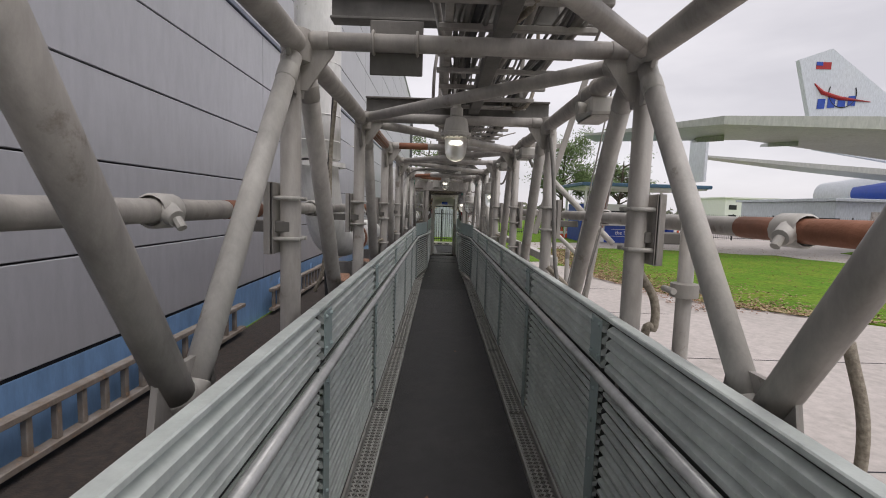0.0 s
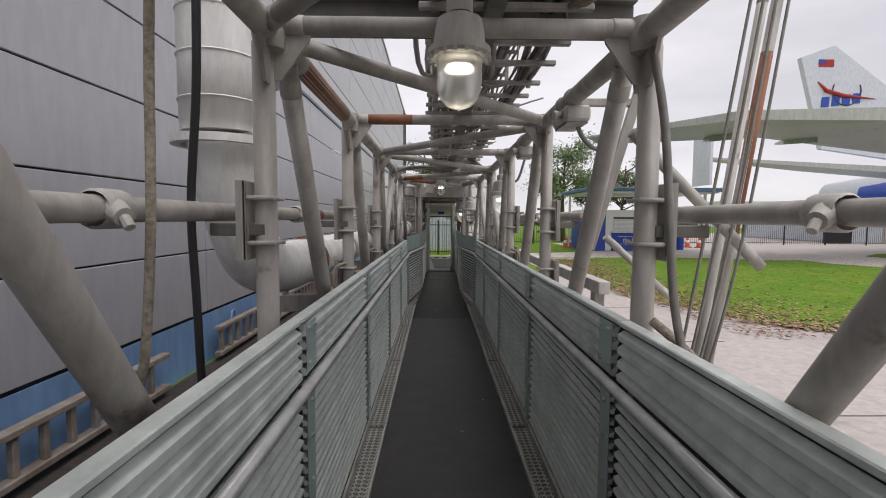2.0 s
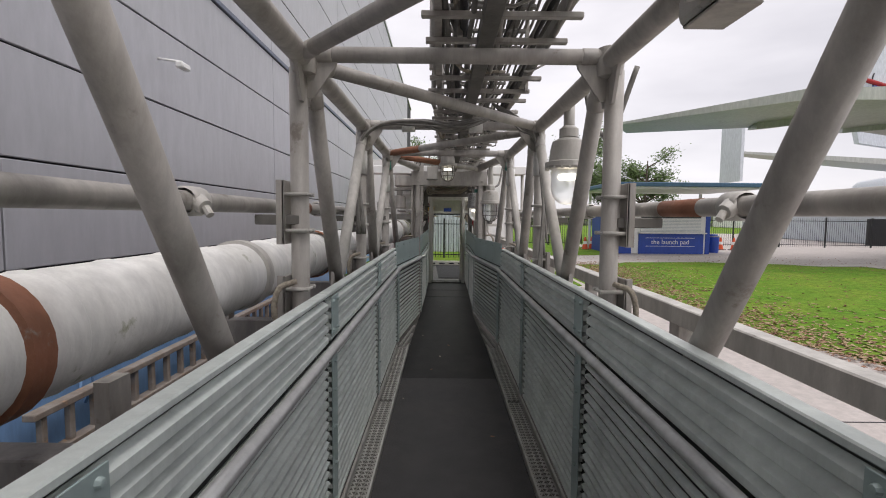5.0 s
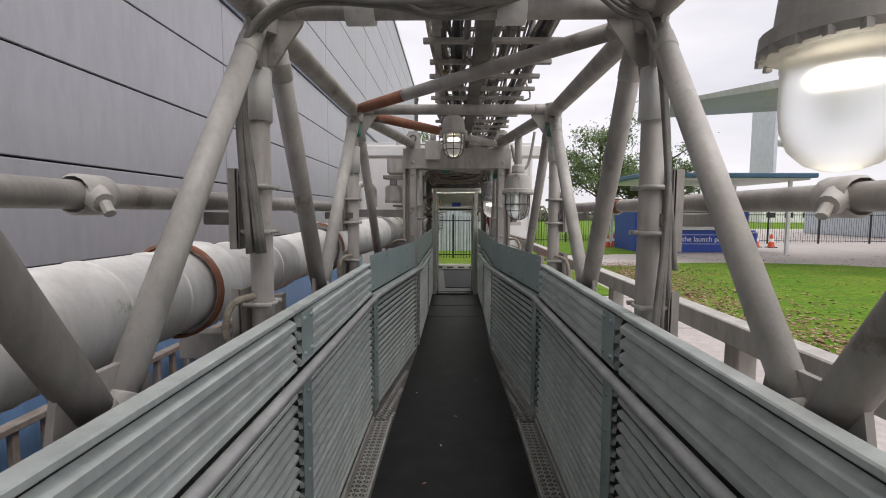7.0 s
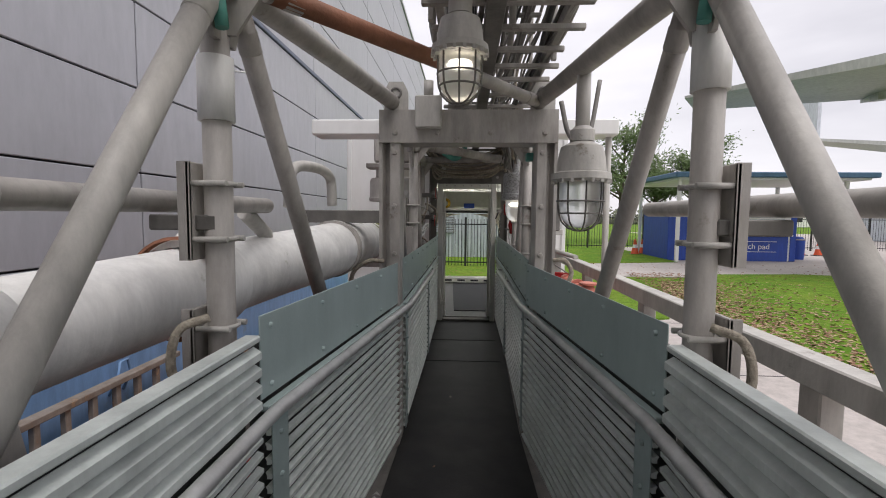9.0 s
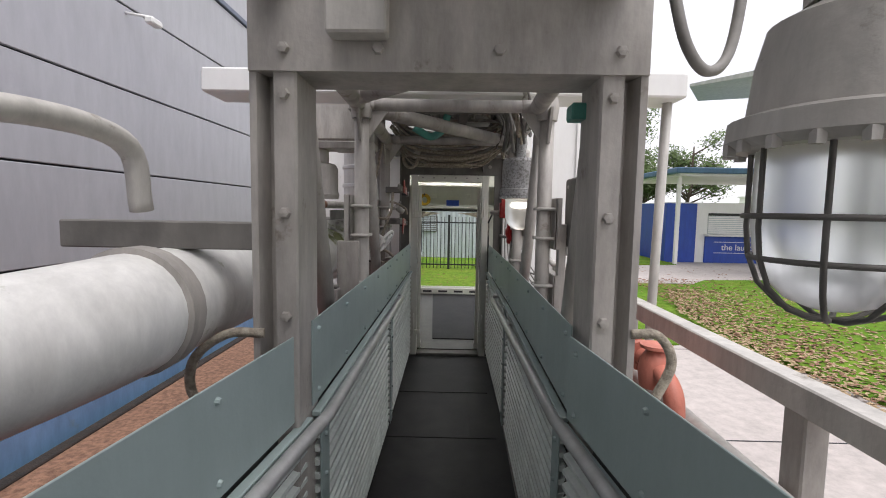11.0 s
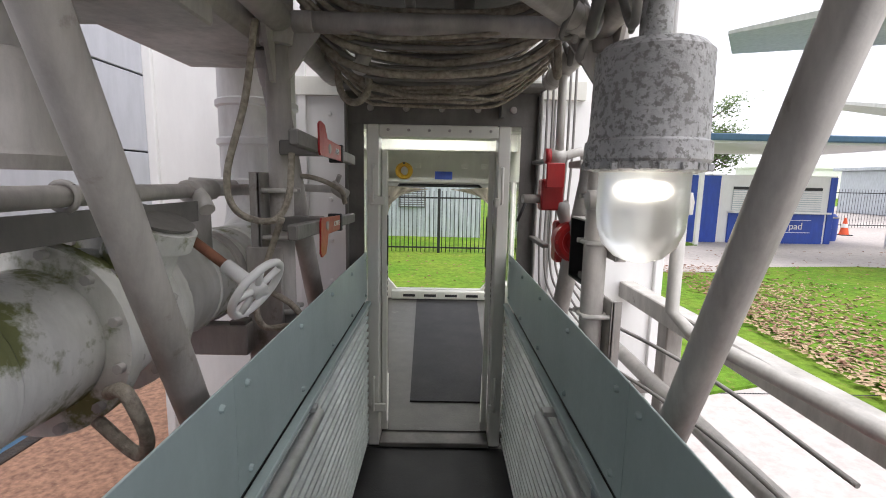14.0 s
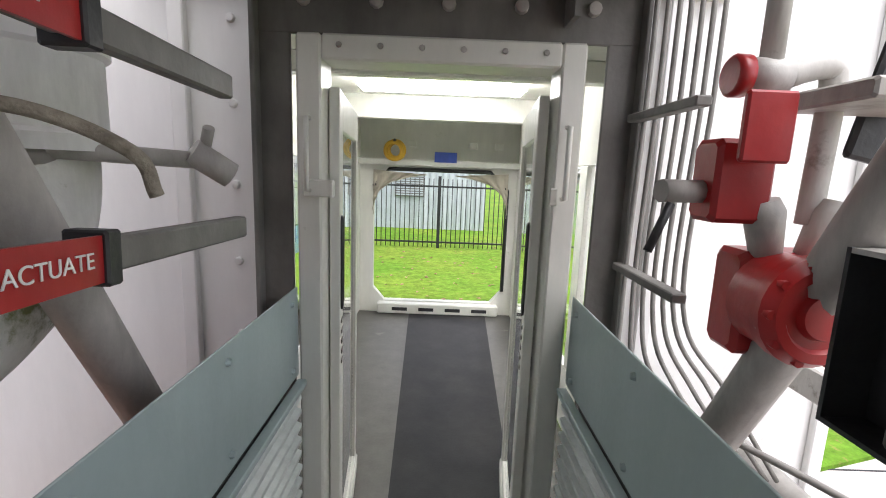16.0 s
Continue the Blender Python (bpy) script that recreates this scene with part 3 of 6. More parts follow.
def truss_post(x, y, side, z0, z1, r=RP, near=False, lower=True):
    """An upright tube with its U-bolts and the channel plates bolted to it. side: which way is out."""
    t = thing("truss_post", (0, 0, 0), "upright grey painted tube with bolted U-clamps and plates", "truss post", "upright posts of the truss")
    part("tube", Build().tube([(x, y, z0), (x, y, z1)], r, 18), STEEL, t)
    part("foot_plate", Build().box(x - 0.11, y - 0.11, z0 - 0.02, x + 0.11, y + 0.11, z0, c=0.004), STEEL, t)
    zs = [1.42, 1.58] + ([0.98, 1.16] if lower else [])
    clamp_set(t, x, y, zs, side)
    q = x + side * 0.05
    g = Build().box(min(q, q + 0.012 * side), y - 0.065, 1.36, max(q, q + 0.012 * side), y + 0.065, 1.64, c=0.003)
    g.box(min(q, q + 0.035 * side), y - 0.065, 1.36, max(q, q + 0.035 * side), y - 0.056, 1.64)
    g.box(min(q, q + 0.035 * side), y + 0.056, 1.36, max(q, q + 0.035 * side), y + 0.065, 1.64)
    part("channel_plate", g, STEEL, t, "channel plate behind the clamps")
    if lower:
        g = Build().box(min(q, q + 0.012 * side), y - 0.065, 0.92, max(q, q + 0.012 * side), y + 0.065, 1.22, c=0.003)
        g.box(min(q, q + 0.035 * side), y - 0.065, 0.92, max(q, q + 0.035 * side), y - 0.056, 1.22)
        part("channel_plate", g, STEEL, t)
    return t


def strut(p0, p1, r=0.05, mat=None, label="sloping grey painted steel tube of the truss", cat="truss strut"):
    a, c = Vector(p0), Vector(p1)
    d = (c - a).normalized()
    t = tagged(part("truss_strut", Build().tube([a, c], r, 16), mat or STEEL), label, cat, "tubes of the truss")
    ln = (c - a).length
    for w in (0.09, ln - 0.09):
        p = a + d * w
        part("weld_collar", Build().tube([p - d * 0.035, p - d * 0.03, p + d * 0.03, p + d * 0.035], r, 16, radii=[r * 1.0, r * 1.07, r * 1.07, r * 1.0]), mat or STEEL, t)
    return t


def gusset(x, y, z, side):
    """Welded node where tubes meet: plates and a knuckle."""
    g = Build().lathe([(0.0, -0.08), (0.055, -0.065), (0.064, 0.0), (0.055, 0.055), (0.0, 0.07)], (x, y, z), 16)
    g.prism([(y - 0.13, z - 0.015), (y + 0.13, z - 0.015), (y + 0.06, z - 0.19), (y - 0.06, z - 0.19)], x - 0.007, x + 0.007, "x")
    s = -side
    g.prism([(x, z + 0.01), (x + s * 0.15, z + 0.01), (x + s * 0.14, z - 0.03), (x + s * 0.04, z - 0.17), (x, z - 0.17)], y - 0.007, y + 0.007, "y")
    return tagged(part("node_joint", g, STEEL), "welded steel gusset joint where truss tubes meet", "truss joint", "joints of the truss")


for side, xp, xt in ((-1, XL, TL), (1, XR, TR)):
    xs = xp + side * 0.02
    for i, yy in enumerate(nodes):
        truss_post(xp, yy, side, -0.12, ZT - 0.04, lower=(i > 4))
        gusset(xt, yy, ZT, side)
        if i + 1 < len(nodes):
            mid = yy + 0.81
            lone = i in (3, 4, 5)   # bays with one long strut
            lean = 0.06 if i == 4 else 0.0
            foot = (yy + 1.26 + lean, 0.4) if lone else (mid + 0.02, 1.0)
            strut((xt, yy + 0.12 + lean, ZT - 0.06), (xs, *foot), 0.041)
            if not lone:
                strut((xt, yy + BAY - 0.06, ZT - 0.06), (xs, mid - 0.03, 1.0), 0.036, STEEL_LIGHT)
                g = Build().prism([(mid - 0.2, 0.78), (mid + 0.2, 0.78), (mid + 0.12, 1.17), (mid - 0.12, 1.17)], xs - 0.008, xs + 0.008, "x")
                tagged(part("foot_gusset", g, STEEL), "grey steel gusset plate joining two struts", "gusset plate", "gusset plates")
    strut((xt, KNEE + 0.1, ZT - 0.06), (xs + side * -0.07, KNEE + 0.95, 0.9), 0.034)
    strut((xs, nodes[0], 0.75), (xs, KNEE + 1.4, 0.75), 0.05, label="lower grey chord tube of the truss", cat="truss chord")
    ct = Build().tube([(xt, nodes[0] - 1, ZT), (xt, KNEE, ZT), (0.15 if side < 0 else 1.05, 11.2, ZT + 0.02)], 0.046, 18)
    tagged(part("truss_chord", ct, STEEL), "upper grey chord tube running the length of the truss", "truss chord", "upper chords")
for i, yy in enumerate(nodes):
    strut((TL, yy, ZT + 0.02), (TR, yy, ZT + 0.02), 0.034, label="horizontal grey cross tube overhead", cat="cross tube")
    if i + 1 < len(nodes):
        a, c = (TR, TL) if i % 2 == 1 else (TL, TR)
        strut((a, yy + 0.06, ZT), (c, yy + BAY - 0.06, ZT), 0.033, None, label="diagonal overhead brace tube", cat="brace tube")
part_r = Build().tube([(0.02, nodes[5], ZT + 0.02), (0.34, nodes[5], ZT + 0.02)], 0.0348, 14)
tagged(part("rust_patch", part_r, RUST), "rust-red primed sleeve on a cross tube", "tube sleeve")
strut((0.0, KNEE + 0.1, ZT), (1.02, 11.1, ZT), 0.033, None, label="diagonal overhead brace tube", cat="brace tube")

for p0, p1 in (((0.01, KNEE + 0.112, ZT), (0.5, KNEE + 0.762, ZT)), ((-0.05, KNEE - 0.1, ZT), (0.3, KNEE - 0.475, ZT)), ((-0.085, nodes[4] + 0.35, ZT), (-0.085, nodes[4] + 1.3, ZT))):
    tagged(part("rust_patch", Build().tube([p0, p1], 0.0345 if p0[0] > -0.06 else 0.0466, 14), RUST), "rust-red primed length of overhead tube", "tube sleeve")

# portal where the walkway narrows
along = NARROW
big_bolt = Build().lathe([(0.0, -0.016), (0.014, -0.014), (0.017, 0.0)], (0, 0, 0), 6, "y", False).mesh("bolt", STEEL)
PY = 10.84   # front of the portal
t = thing("portal_frame", (0, 0, 0), "grey steel channel portal frame with large bolts", "portal frame")
for s, xa, xb in ((1, 0.068, 0.2), (-1, 1.172, 1.043)):
    # rolled channel: outer flange, recessed web, flat inner face
    o = [(xa, PY + 0.19), (xa, PY), (xa + 0.02 * s, PY), (xa + 0.035 * s, PY + 0.06), (xb - 0.072 * s, PY + 0.06), (xb - 0.064 * s, PY), (xb - 0.006 * s, PY), (xb, PY + 0.006), (xb, PY + 0.19)]
    up = part("upright", Build().prism(o, -0.02, 2.14, "z"), STEEL, t)
    for z in (0.95, 1.25, 1.55, 1.88):
        part("bolt", big_bolt, None, up).location = (xb - 0.035 * s, PY, z)
o = [(PY - 0.012, 1.94), (PY - 0.012, 2.14), (PY + 0.19, 2.14), (PY + 0.19, 2.125), (PY + 0.008, 2.125), (PY + 0.008, 1.955), (PY + 0.19, 1.955), (PY + 0.19, 1.94)]
part("header", Build().prism(o, 0.07, 1.17, "x"), STEEL, t)
for x in (0.17, 0.43, 0.76, 1.09):
    part("bolt", big_bolt, None, t).location = (x, PY - 0.012, 2.0)
for x in (0.17, 1.08):
    g = Build().prism([(x - 0.075, 2.14), (x + 0.075, 2.14), (x + 0.075, 2.26), (x + 0.045, 2.32), (x - 0.045, 2.32), (x - 0.075, 2.26)], PY + 0.03, PY + 0.055, "y")
    part("lifting_lug", g, STEEL_LIGHT, t)
    part("lug_hole", Build().ring((x, PY + 0.028, 2.25), (0, 1, 0), 0.03, 0.008), STEEL_DARK, t)
jb = part("junction_box", Build().box(0.3, PY - 0.082, 2.02, 0.46, PY - 0.012, 2.21, c=0.006), STEEL_LIGHT, t)
part("conduit_stub", Build().tube([(0.38, PY - 0.05, 2.2), (0.38, PY - 0.05, 2.3)], 0.03, 10), STEEL_LIGHT, jb)

# narrow section truss
NODES2 = [12.1, 13.38]
for side, x in ((-1, 0.1), (1, 1.15)):
    for yy in NODES2:
        x = {(-1, 0): 0.142, (1, 0): 1.15, (-1, 1): 0.09, (1, 1): 1.19}[(side, int(yy > 13))]
        truss_post(x, yy, side, -0.12, 2.14)
        gusset(x, yy, 2.12, side)
    strut((0.13 if side < 0 else 1.11, 11.05, 2.1), (0.15 if side < 0 else 1.12, 11.42, 0.95), 0.036)
    strut((0.14 if side < 0 else 1.15, 12.27, 2.08), (0.13 if side < 0 else 1.15, 12.95, 0.5), 0.034, STEEL)
    strut((x + side * 0.05, 13.42, 2.06), (x + side * 0.05, 14.15, 0.7), 0.042, STEEL)
    strut((0.15 if side < 0 else 1.05, 10.9, 2.13), (x, 14.2, 2.13), 0.045, label="upper grey chord tube over the narrow part", cat="truss chord")
for yy in NODES2:
    strut((0.09, yy, 2.13), (1.135, yy, 2.13), 0.034, label="horizontal pale cross tube overhead", cat="cross tube")
strut((1.1, 10.98, 2.14), (0.12, 11.98, 2.14), 0.042, label="diagonal overhead brace tube", cat="brace tube")
strut((0.12, 12.08, 2.12), (1.1, 13.33, 2.12), 0.042, label="diagonal overhead brace tube", cat="brace tube")

along = 0.0
# ---- sprinkler pipes both sides ----
for side, x, z in ((-1, -0.3, 1.53), (1, 1.5, 1.53)):
    t = thing("water_pipe", (0, 0, 0), "grey deluge water pipe with rust-red sections and nozzles", "water pipe", "deluge pipes beside the truss")
    for a, c in ([(-2.5, 10.4)] if side < 0 else [(-2.5, 3.75), (4.78, 10.6)]):
        part("pipe", Build().tube([(x, a, z), (x, a + 0.02, z), (x, c - 0.02, z), (x, c, z)], 0.034, 14, radii=[0.026, 0.034, 0.034, 0.026]), STEEL, t)
    for a, c in ([(1.66, 1.95), (4.5, 4.9), (6.9, 7.25)] if side < 0 else [(0.95, 1.5), (6.15, 6.45), (8.95, 9.25)]):
        part("primed_length", Build().tube([(x, a, z), (x, c, z)], 0.0355, 14), RUST, t, "rust-red primed length of pipe")
    for yy in [n - 0.55 for n in nodes[1:] if side < 0 or abs(n - 0.55 - 4.3) > 0.5]:
        g = Build().tube([(x, yy, z), (x - side * 0.03, yy - 0.02, z - 0.005), (x - side * 0.065, yy - 0.035, z - 0.02)], 0.03, 12, radii=[0.036, 0.034, 0.024])
        g.tube([(x - side * 0.065, yy - 0.035, z - 0.02), (x - side * 0.085, yy - 0.045, z - 0.045)], 0.013, 8)
        g.lathe([(0.043, -0.05), (0.05, -0.04), (0.05, 0.04), (0.043, 0.05)], (x, yy, z), 14, "y")
        part("nozzle", g, STEEL_LIGHT, t)
    for n in nodes:
        part("pipe_hanger", Build().box(min(x, x - side * 0.2), n - 0.04, z - 0.085, max(x, x - side * 0.2), n + 0.04, z - 0.04, c=0.004), STEEL_DARK, t)

# ---- insulated duct ----
DX, DZ, DR = -0.55, 1.17, 0.168
t = thing("insulated_duct", (0, 0, 0), "large white wrapped air duct bending down and along the walkway", "air duct")
part("riser", Build().tube(curve_points([(-0.62, 4.15, 6.0), (-0.62, 4.15, 3.5), (-0.62, 4.17, 1.95)], 4), 0.2, 24), DUCTW, t)
part("elbow", Build().tube(curve_points([(-0.62, 4.17, 1.95), (-0.6, 4.25, 1.6), (-0.57, 4.45, 1.27), (DX, 4.85, 1.18), (DX, 5.25, DZ)], 6), 0.175, 24), DUCTW, t)
EX, EZ, ER = -0.18, 1.285, 0.152
part("run", Build().tube([(DX, 5.25, DZ), (DX, 9.3, DZ)], DR, 28), DUCTW, t)
part("offset_bend", Build().tube(curve_points([(DX, 9.3, DZ), (DX + 0.02, 9.55, DZ + 0.01), (-0.38, 10.4, 1.23), (EX - 0.03, 10.9, EZ - 0.01), (EX - 0.01, 11.15, EZ), (EX, 11.85, EZ)], 6), 0.158, 28), DUCTW, t)
part("end_run", Build().tube([(EX, 11.85, EZ), (EX, 13.85, EZ)], ER, 28), MOSSY, t, "moss-stained white wrap")
part("end_elbow", Build().tube(curve_points([(EX, 13.85, EZ), (EX, 14.07, EZ + 0.01), (-0.2, 14.25, EZ + 0.08), (-0.22, 14.34, EZ + 0.2), (-0.22, 14.35, 1.6)], 6), 0.15, 28), MOSSY, t, "moss-stained elbow")
part("band", Build().lathe([(0.155, -0.035), (0.172, -0.03), (0.172, 0.03), (0.155, 0.035)], (EX - 0.01, 11.07, EZ), 28, "y"), STEEL, t, "stained grey steel band")
part("flange", Build().lathe([(0.2, -0.02), (0.245, -0.02), (0.245, 0.02), (0.2, 0.02)], (-0.62, 4.17, 1.9), 24), DUCTW, t)
for yy in (5.45, 6.85):
    part("band", Build().lathe([(DR, -0.035), (DR + 0.016, -0.03), (DR + 0.016, 0.03), (DR, 0.035)], (DX, yy, DZ), 28, "y"), RUST if yy < 6 else STEEL_LIGHT, t, "rusty steel band" if yy < 6 else "")
for x, yy, z in ((DX, 8.36, DZ), (-0.45, 10.06, 1.21)):
    part("joint_flange", Build().lathe([(DR - 0.01, -0.1), (DR + 0.02, -0.09), (DR + 0.026, 0.0), (DR + 0.02, 0.09), (DR - 0.01, 0.1)], (x, yy, z), 28, "y"), DUCTW, t, "raised white wrap over a duct joint")
    part("joint_band", Build().lathe([(DR + 0.018, -0.128), (DR + 0.03, -0.124), (DR + 0.03, -0.096), (DR + 0.018, -0.092)], (x, yy, z), 28, "y"), RUST, t, "rust-stained steel band")
k = 5.6
while k < 9.25:
    part("wrap_seam", Build().lathe([(DR, -0.006), (DR + 0.004, 0.0), (DR, 0.006)], (DX, k, DZ), 28, "y"), DUCTW, t)
    k += 0.31
k = 11.9
while k < 13.8:
    part("wrap_seam", Build().lathe([(ER, -0.006), (ER + 0.004, 0.0), (ER, 0.006)], (EX, k, EZ), 28, "y"), MOSSY, t)
    k += 0.23
for yy in (12.35, 13.67):
    part("strap", Build().lathe([(ER, -0.025), (ER + 0.008, -0.022), (ER + 0.008, 0.022), (ER, 0.025)], (EX, yy, EZ), 28, "y"), STEEL, t, "grey steel strap")
for z in [2.1 + 0.22 * k for k in range(12)]:
    part("wrap_seam", Build().lathe([(0.2, -0.006), (0.205, 0), (0.2, 0.006)], (-0.62, 4.16, z), 24), DUCTW, t)
for yy, px in ((12.35, 0.02), (13.63, -0.015)):
    s = thing("duct_saddle", (0, 0, 0), "grey steel arm and plate carrying the duct from a post", "bracket", "duct brackets")
    part("arm", Build().box(-0.52, yy - 0.03, 1.03, px + 0.02, yy + 0.03, EZ - ER, c=0.004), STEEL, s)
    part("post_plate", Build().box(px, yy + 0.032, 0.9, px + 0.12, yy + 0.05, 1.39, c=0.004), STEEL, s)
    part("strap_foot", Build().box(px - 0.04, yy - 0.026, EZ - ER, px + 0.015, yy + 0.026, EZ - ER + 0.016, c=0.003), STEEL_DARK, s)
for yy in (5.6, 7.2, 8.8):
    s = thing("duct_saddle", (0, 0, 0), "grey steel bracket carrying the white duct", "bracket", "duct brackets")
    g = Build().box(DX - 0.3, yy - 0.05, 0.72, XL, yy + 0.05, 0.86, c=0.004)
    g.box(DX - 0.24, yy - 0.04, 0.86, DX - 0.2, yy + 0.04, 1.06)
    g.box(DX + 0.2, yy - 0.04, 0.86, DX + 0.24, yy + 0.04, 1.06)
    part("arm", g, STEEL, s)
    part("leg", Build().box(DX - 0.04, yy - 0.04, GZ, DX + 0.04, yy + 0.04, 0.72), STEEL, s)

# ---- outer rail on the open side ----
t = thing("outer_rail", (0, 0, 0), "grey rectangular steel rail with short posts and a lower pipe", "outer rail")
part("top_beam", Build().box(1.76, 5.2, 0.93, 1.85, 16.0, 1.03, c=0.006), STEEL_LIGHT, t)
part("lower_pipe", Build().tube([(1.7, 5.0, 0.66), (1.7, 16.0, 0.66)], 0.04, 12), STEEL_LIGHT, t)
for k in range(8):
    yy = 5.3 + 1.5 * k
    g = Build().box(1.764, yy, GZ, 1.846, yy + 0.1, 0.95, c=0.006)
    g.box(1.64, yy + 0.02, 0.58, 1.77, yy + 0.08, 0.62)
    part("post", g, STEEL, t)

# ---- ladders hung on the wall ----
def ladder(y0, y1):
    t = thing("ladder", (0, 0, 0), "weathered metal ladder hung sideways on the wall base", "ladder", "ladders on the wall")
    for z in (-0.22, 0.1):
        part("rail", Build().box(WX + 0.1, y0, z, WX + 0.19, y1, z + 0.05, c=0.006), ALU, t)
    n = int((y1 - y0) / 0.24)
    for k in range(n):
        yy = y0 + 0.1 + 0.24 * k
        part("rung", Build().box(WX + 0.12, yy - 0.024, -0.172, WX + 0.17, yy + 0.024, 0.102, c=0.006), ALU, t)
    for yy in (y0 + 0.6, (y0 + y1) / 2, y1 - 0.6):
        g = Build().tube([(WX, yy - 0.08, -0.04), (WX + 0.08, yy - 0.07, 0.12), (WX + 0.08, yy - 0.045, 0.24), (WX + 0.08, yy + 0.045, 0.24), (WX + 0.08, yy + 0.07, 0.12), (WX, yy + 0.08, -0.04)], 0.012, 8)
        part("hook", g, CLADBLUE, t, "pale blue wall hook")


ladder(-1.5, 6.3)
ladder(7.4, 12.6)

# ---- end room with its door ----
along = NARROW
DY = 14.45
t = thing("white_room", (0, 0, 0), "cream-painted steel end room with a far opening and windows", "end room", kind="structure")
b = Build().box(-0.2, DY + 0.08, -0.06, 1.42, 18.0, 0.04)
part("room_floor", b, ROOMFLOOR, t, "worn pale floor of the end room")
part("floor_runner", Build().prism([(0.445, DY + 0.46), (1.02, DY + 0.46), (1.15, 17.85), (0.34, 17.85)], 0.04, 0.052, "z"), DECK, t, "long dark rubber runner")
part("room_ceiling", Build().box(-0.25, DY + 0.08, 2.1, 1.47, 18.05, 2.2), CREAM, t)
for z, yy in ((2.0, 15.35), (1.93, 16.6)):
    part("ceiling_beam", Build().box(-0.2, yy, z, 1.42, yy + 0.09, 2.1, c=0.006), CREAM, t)
part("tube_light", Build().box(0.12, 15.9, 2.04, 1.12, 16.12, 2.08, c=0.01), TUBE, t, "bright white fluorescent ceiling light")
for x, s in ((-0.2, 1), (1.42, -1)):
    lo, hi = min(x, x - 0.05 * s), max(x, x - 0.05 * s)
    part("side_sill", Build().box(lo, DY + 0.205, 0.04, hi, 18.0, 0.42, c=0.004), CREAM, t)
    part("side_header", Build().box(lo, DY + 0.205, 1.62, hi, 18.0, 2.1, c=0.004), CREAM, t)
    for yy in (DY + 0.205, 15.6, 16.85, 17.77):
        part("side_mullion", Build().box(lo, yy, 0.42, hi, yy + 0.13, 1.62, c=0.004), CREAM, t)
    for y0, y1 in ((DY + 0.335, 15.6), (15.73, 16.85), (16.98, 17.77)):
        g = part("side_pane", Build().box((lo + hi) / 2 - 0.003, y0, 0.42, (lo + hi) / 2 + 0.003, y1, 1.62), GLASS, t)
        g.visible_shadow = False
# far wall with an octagonal opening
YF = 17.9
o = [(0.06, 0.17), (1.2, 0.17), (1.32, 0.31), (1.32, 1.38), (1.14, 1.56), (0.1, 1.56), (-0.06, 1.38), (-0.06, 0.31)]
q = [(-0.2, 0.04), (1.42, 0.04), (1.42, 0.31), (1.42, 1.38), (1.42, 2.1), (-0.2, 2.1), (-0.2, 1.38), (-0.2, 0.31)]
b = Build()
v = [(u, YF, w) for u, w in o] + [(u, YF, w) for u, w in q] + [(u, YF + 0.08, w) for u, w in o] + [(u, YF + 0.08, w) for u, w in q]
f = []
for i in range(8):
    j = (i + 1) % 8
    f += [(i, j, 8 + j, 8 + i), (16 + i, 24 + i, 24 + j, 16 + j), (i, 16 + i, 16 + j, j)]
b.add(v, f)
part("far_wall", b, CREAM, t)
g = Build().tube([(u, YF - 0.015, w) for u, w in o[2:7]], 0.02, 8)
part("rubber_seal", g, BLACK, t, "black rubber edge seal")
part("threshold", Build().box(0.0, YF - 0.1, 0.05, 1.28, YF, 0.16, c=0.01), CREAM, t)
for k in range(4):
    part("slot", Build().box(0.16 + 0.28 * k, YF - 0.104, 0.085, 0.32 + 0.28 * k, YF - 0.098, 0.12), BLACK, t)
part("wall_ledge", Build().box(-0.2, YF - 0.16, 1.6, 1.42, YF, 1.66, c=0.006), CREAM, t)
part("blue_placard", Build().box(0.56, YF - 0.17, 1.64, 0.78, YF - 0.162, 1.74), BLUE, t, "small blue placard")
for x in (0.3, 0.9, 1.15):
    part("latch", Build().box(x, YF - 0.2, 1.78, x + 0.08, YF - 0.12, 1.84, c=0.006), CREAM, t)
for s, x0 in ((1, -0.06), (-1, 1.32)):
    c = Build()
    n = 14
    vv, ff = [], []
    for i in range(n + 1):
        u = i / n
        for j in range(9):
            w = j / 8
            top = 1.55
            xx = x0 + s * (u * 0.55 * (1 - w) ** 1.2)
            vv.append((xx, YF - 0.04 + 0.018 * math.sin(u * 22), top - 0.04 * u - w * (0.46 - 0.36 * u)))
    for i in range(n):
        for j in range(8):
            a = i * 9 + j
            ff.append((a, a + 1, a + 10, a + 9))
    c.add(vv, ff, True)
    ob = tagged(part("curtain", c, CLOTH), "tan cloth curtain tied back at the opening", "curtain", "curtains at the opening")
    mod = ob.modifiers.new("thick", "SOLIDIFY")
    mod.thickness = 0.006
g = Build().ring((0.18, YF - 0.25, 1.74), (0, 1, 0.2), 0.085, 0.022, 18, 8)
g.ring((0.19, YF - 0.28, 1.74), (0, 1, -0.1), 0.075, 0.022, 18, 8)
g.ring((0.17, YF - 0.31, 1.735), (0.1, 1, 0.1), 0.08, 0.022, 18, 8)
hose = tagged(part("coiled_hose", g, YELLOW), "yellow coiled air hose hanging on a hook", "hose")
part("hook", Build().tube([(0.18, YF - 0.36, 1.83), (0.18, YF - 0.12, 1.83)], 0.014, 8), BLACK, hose)

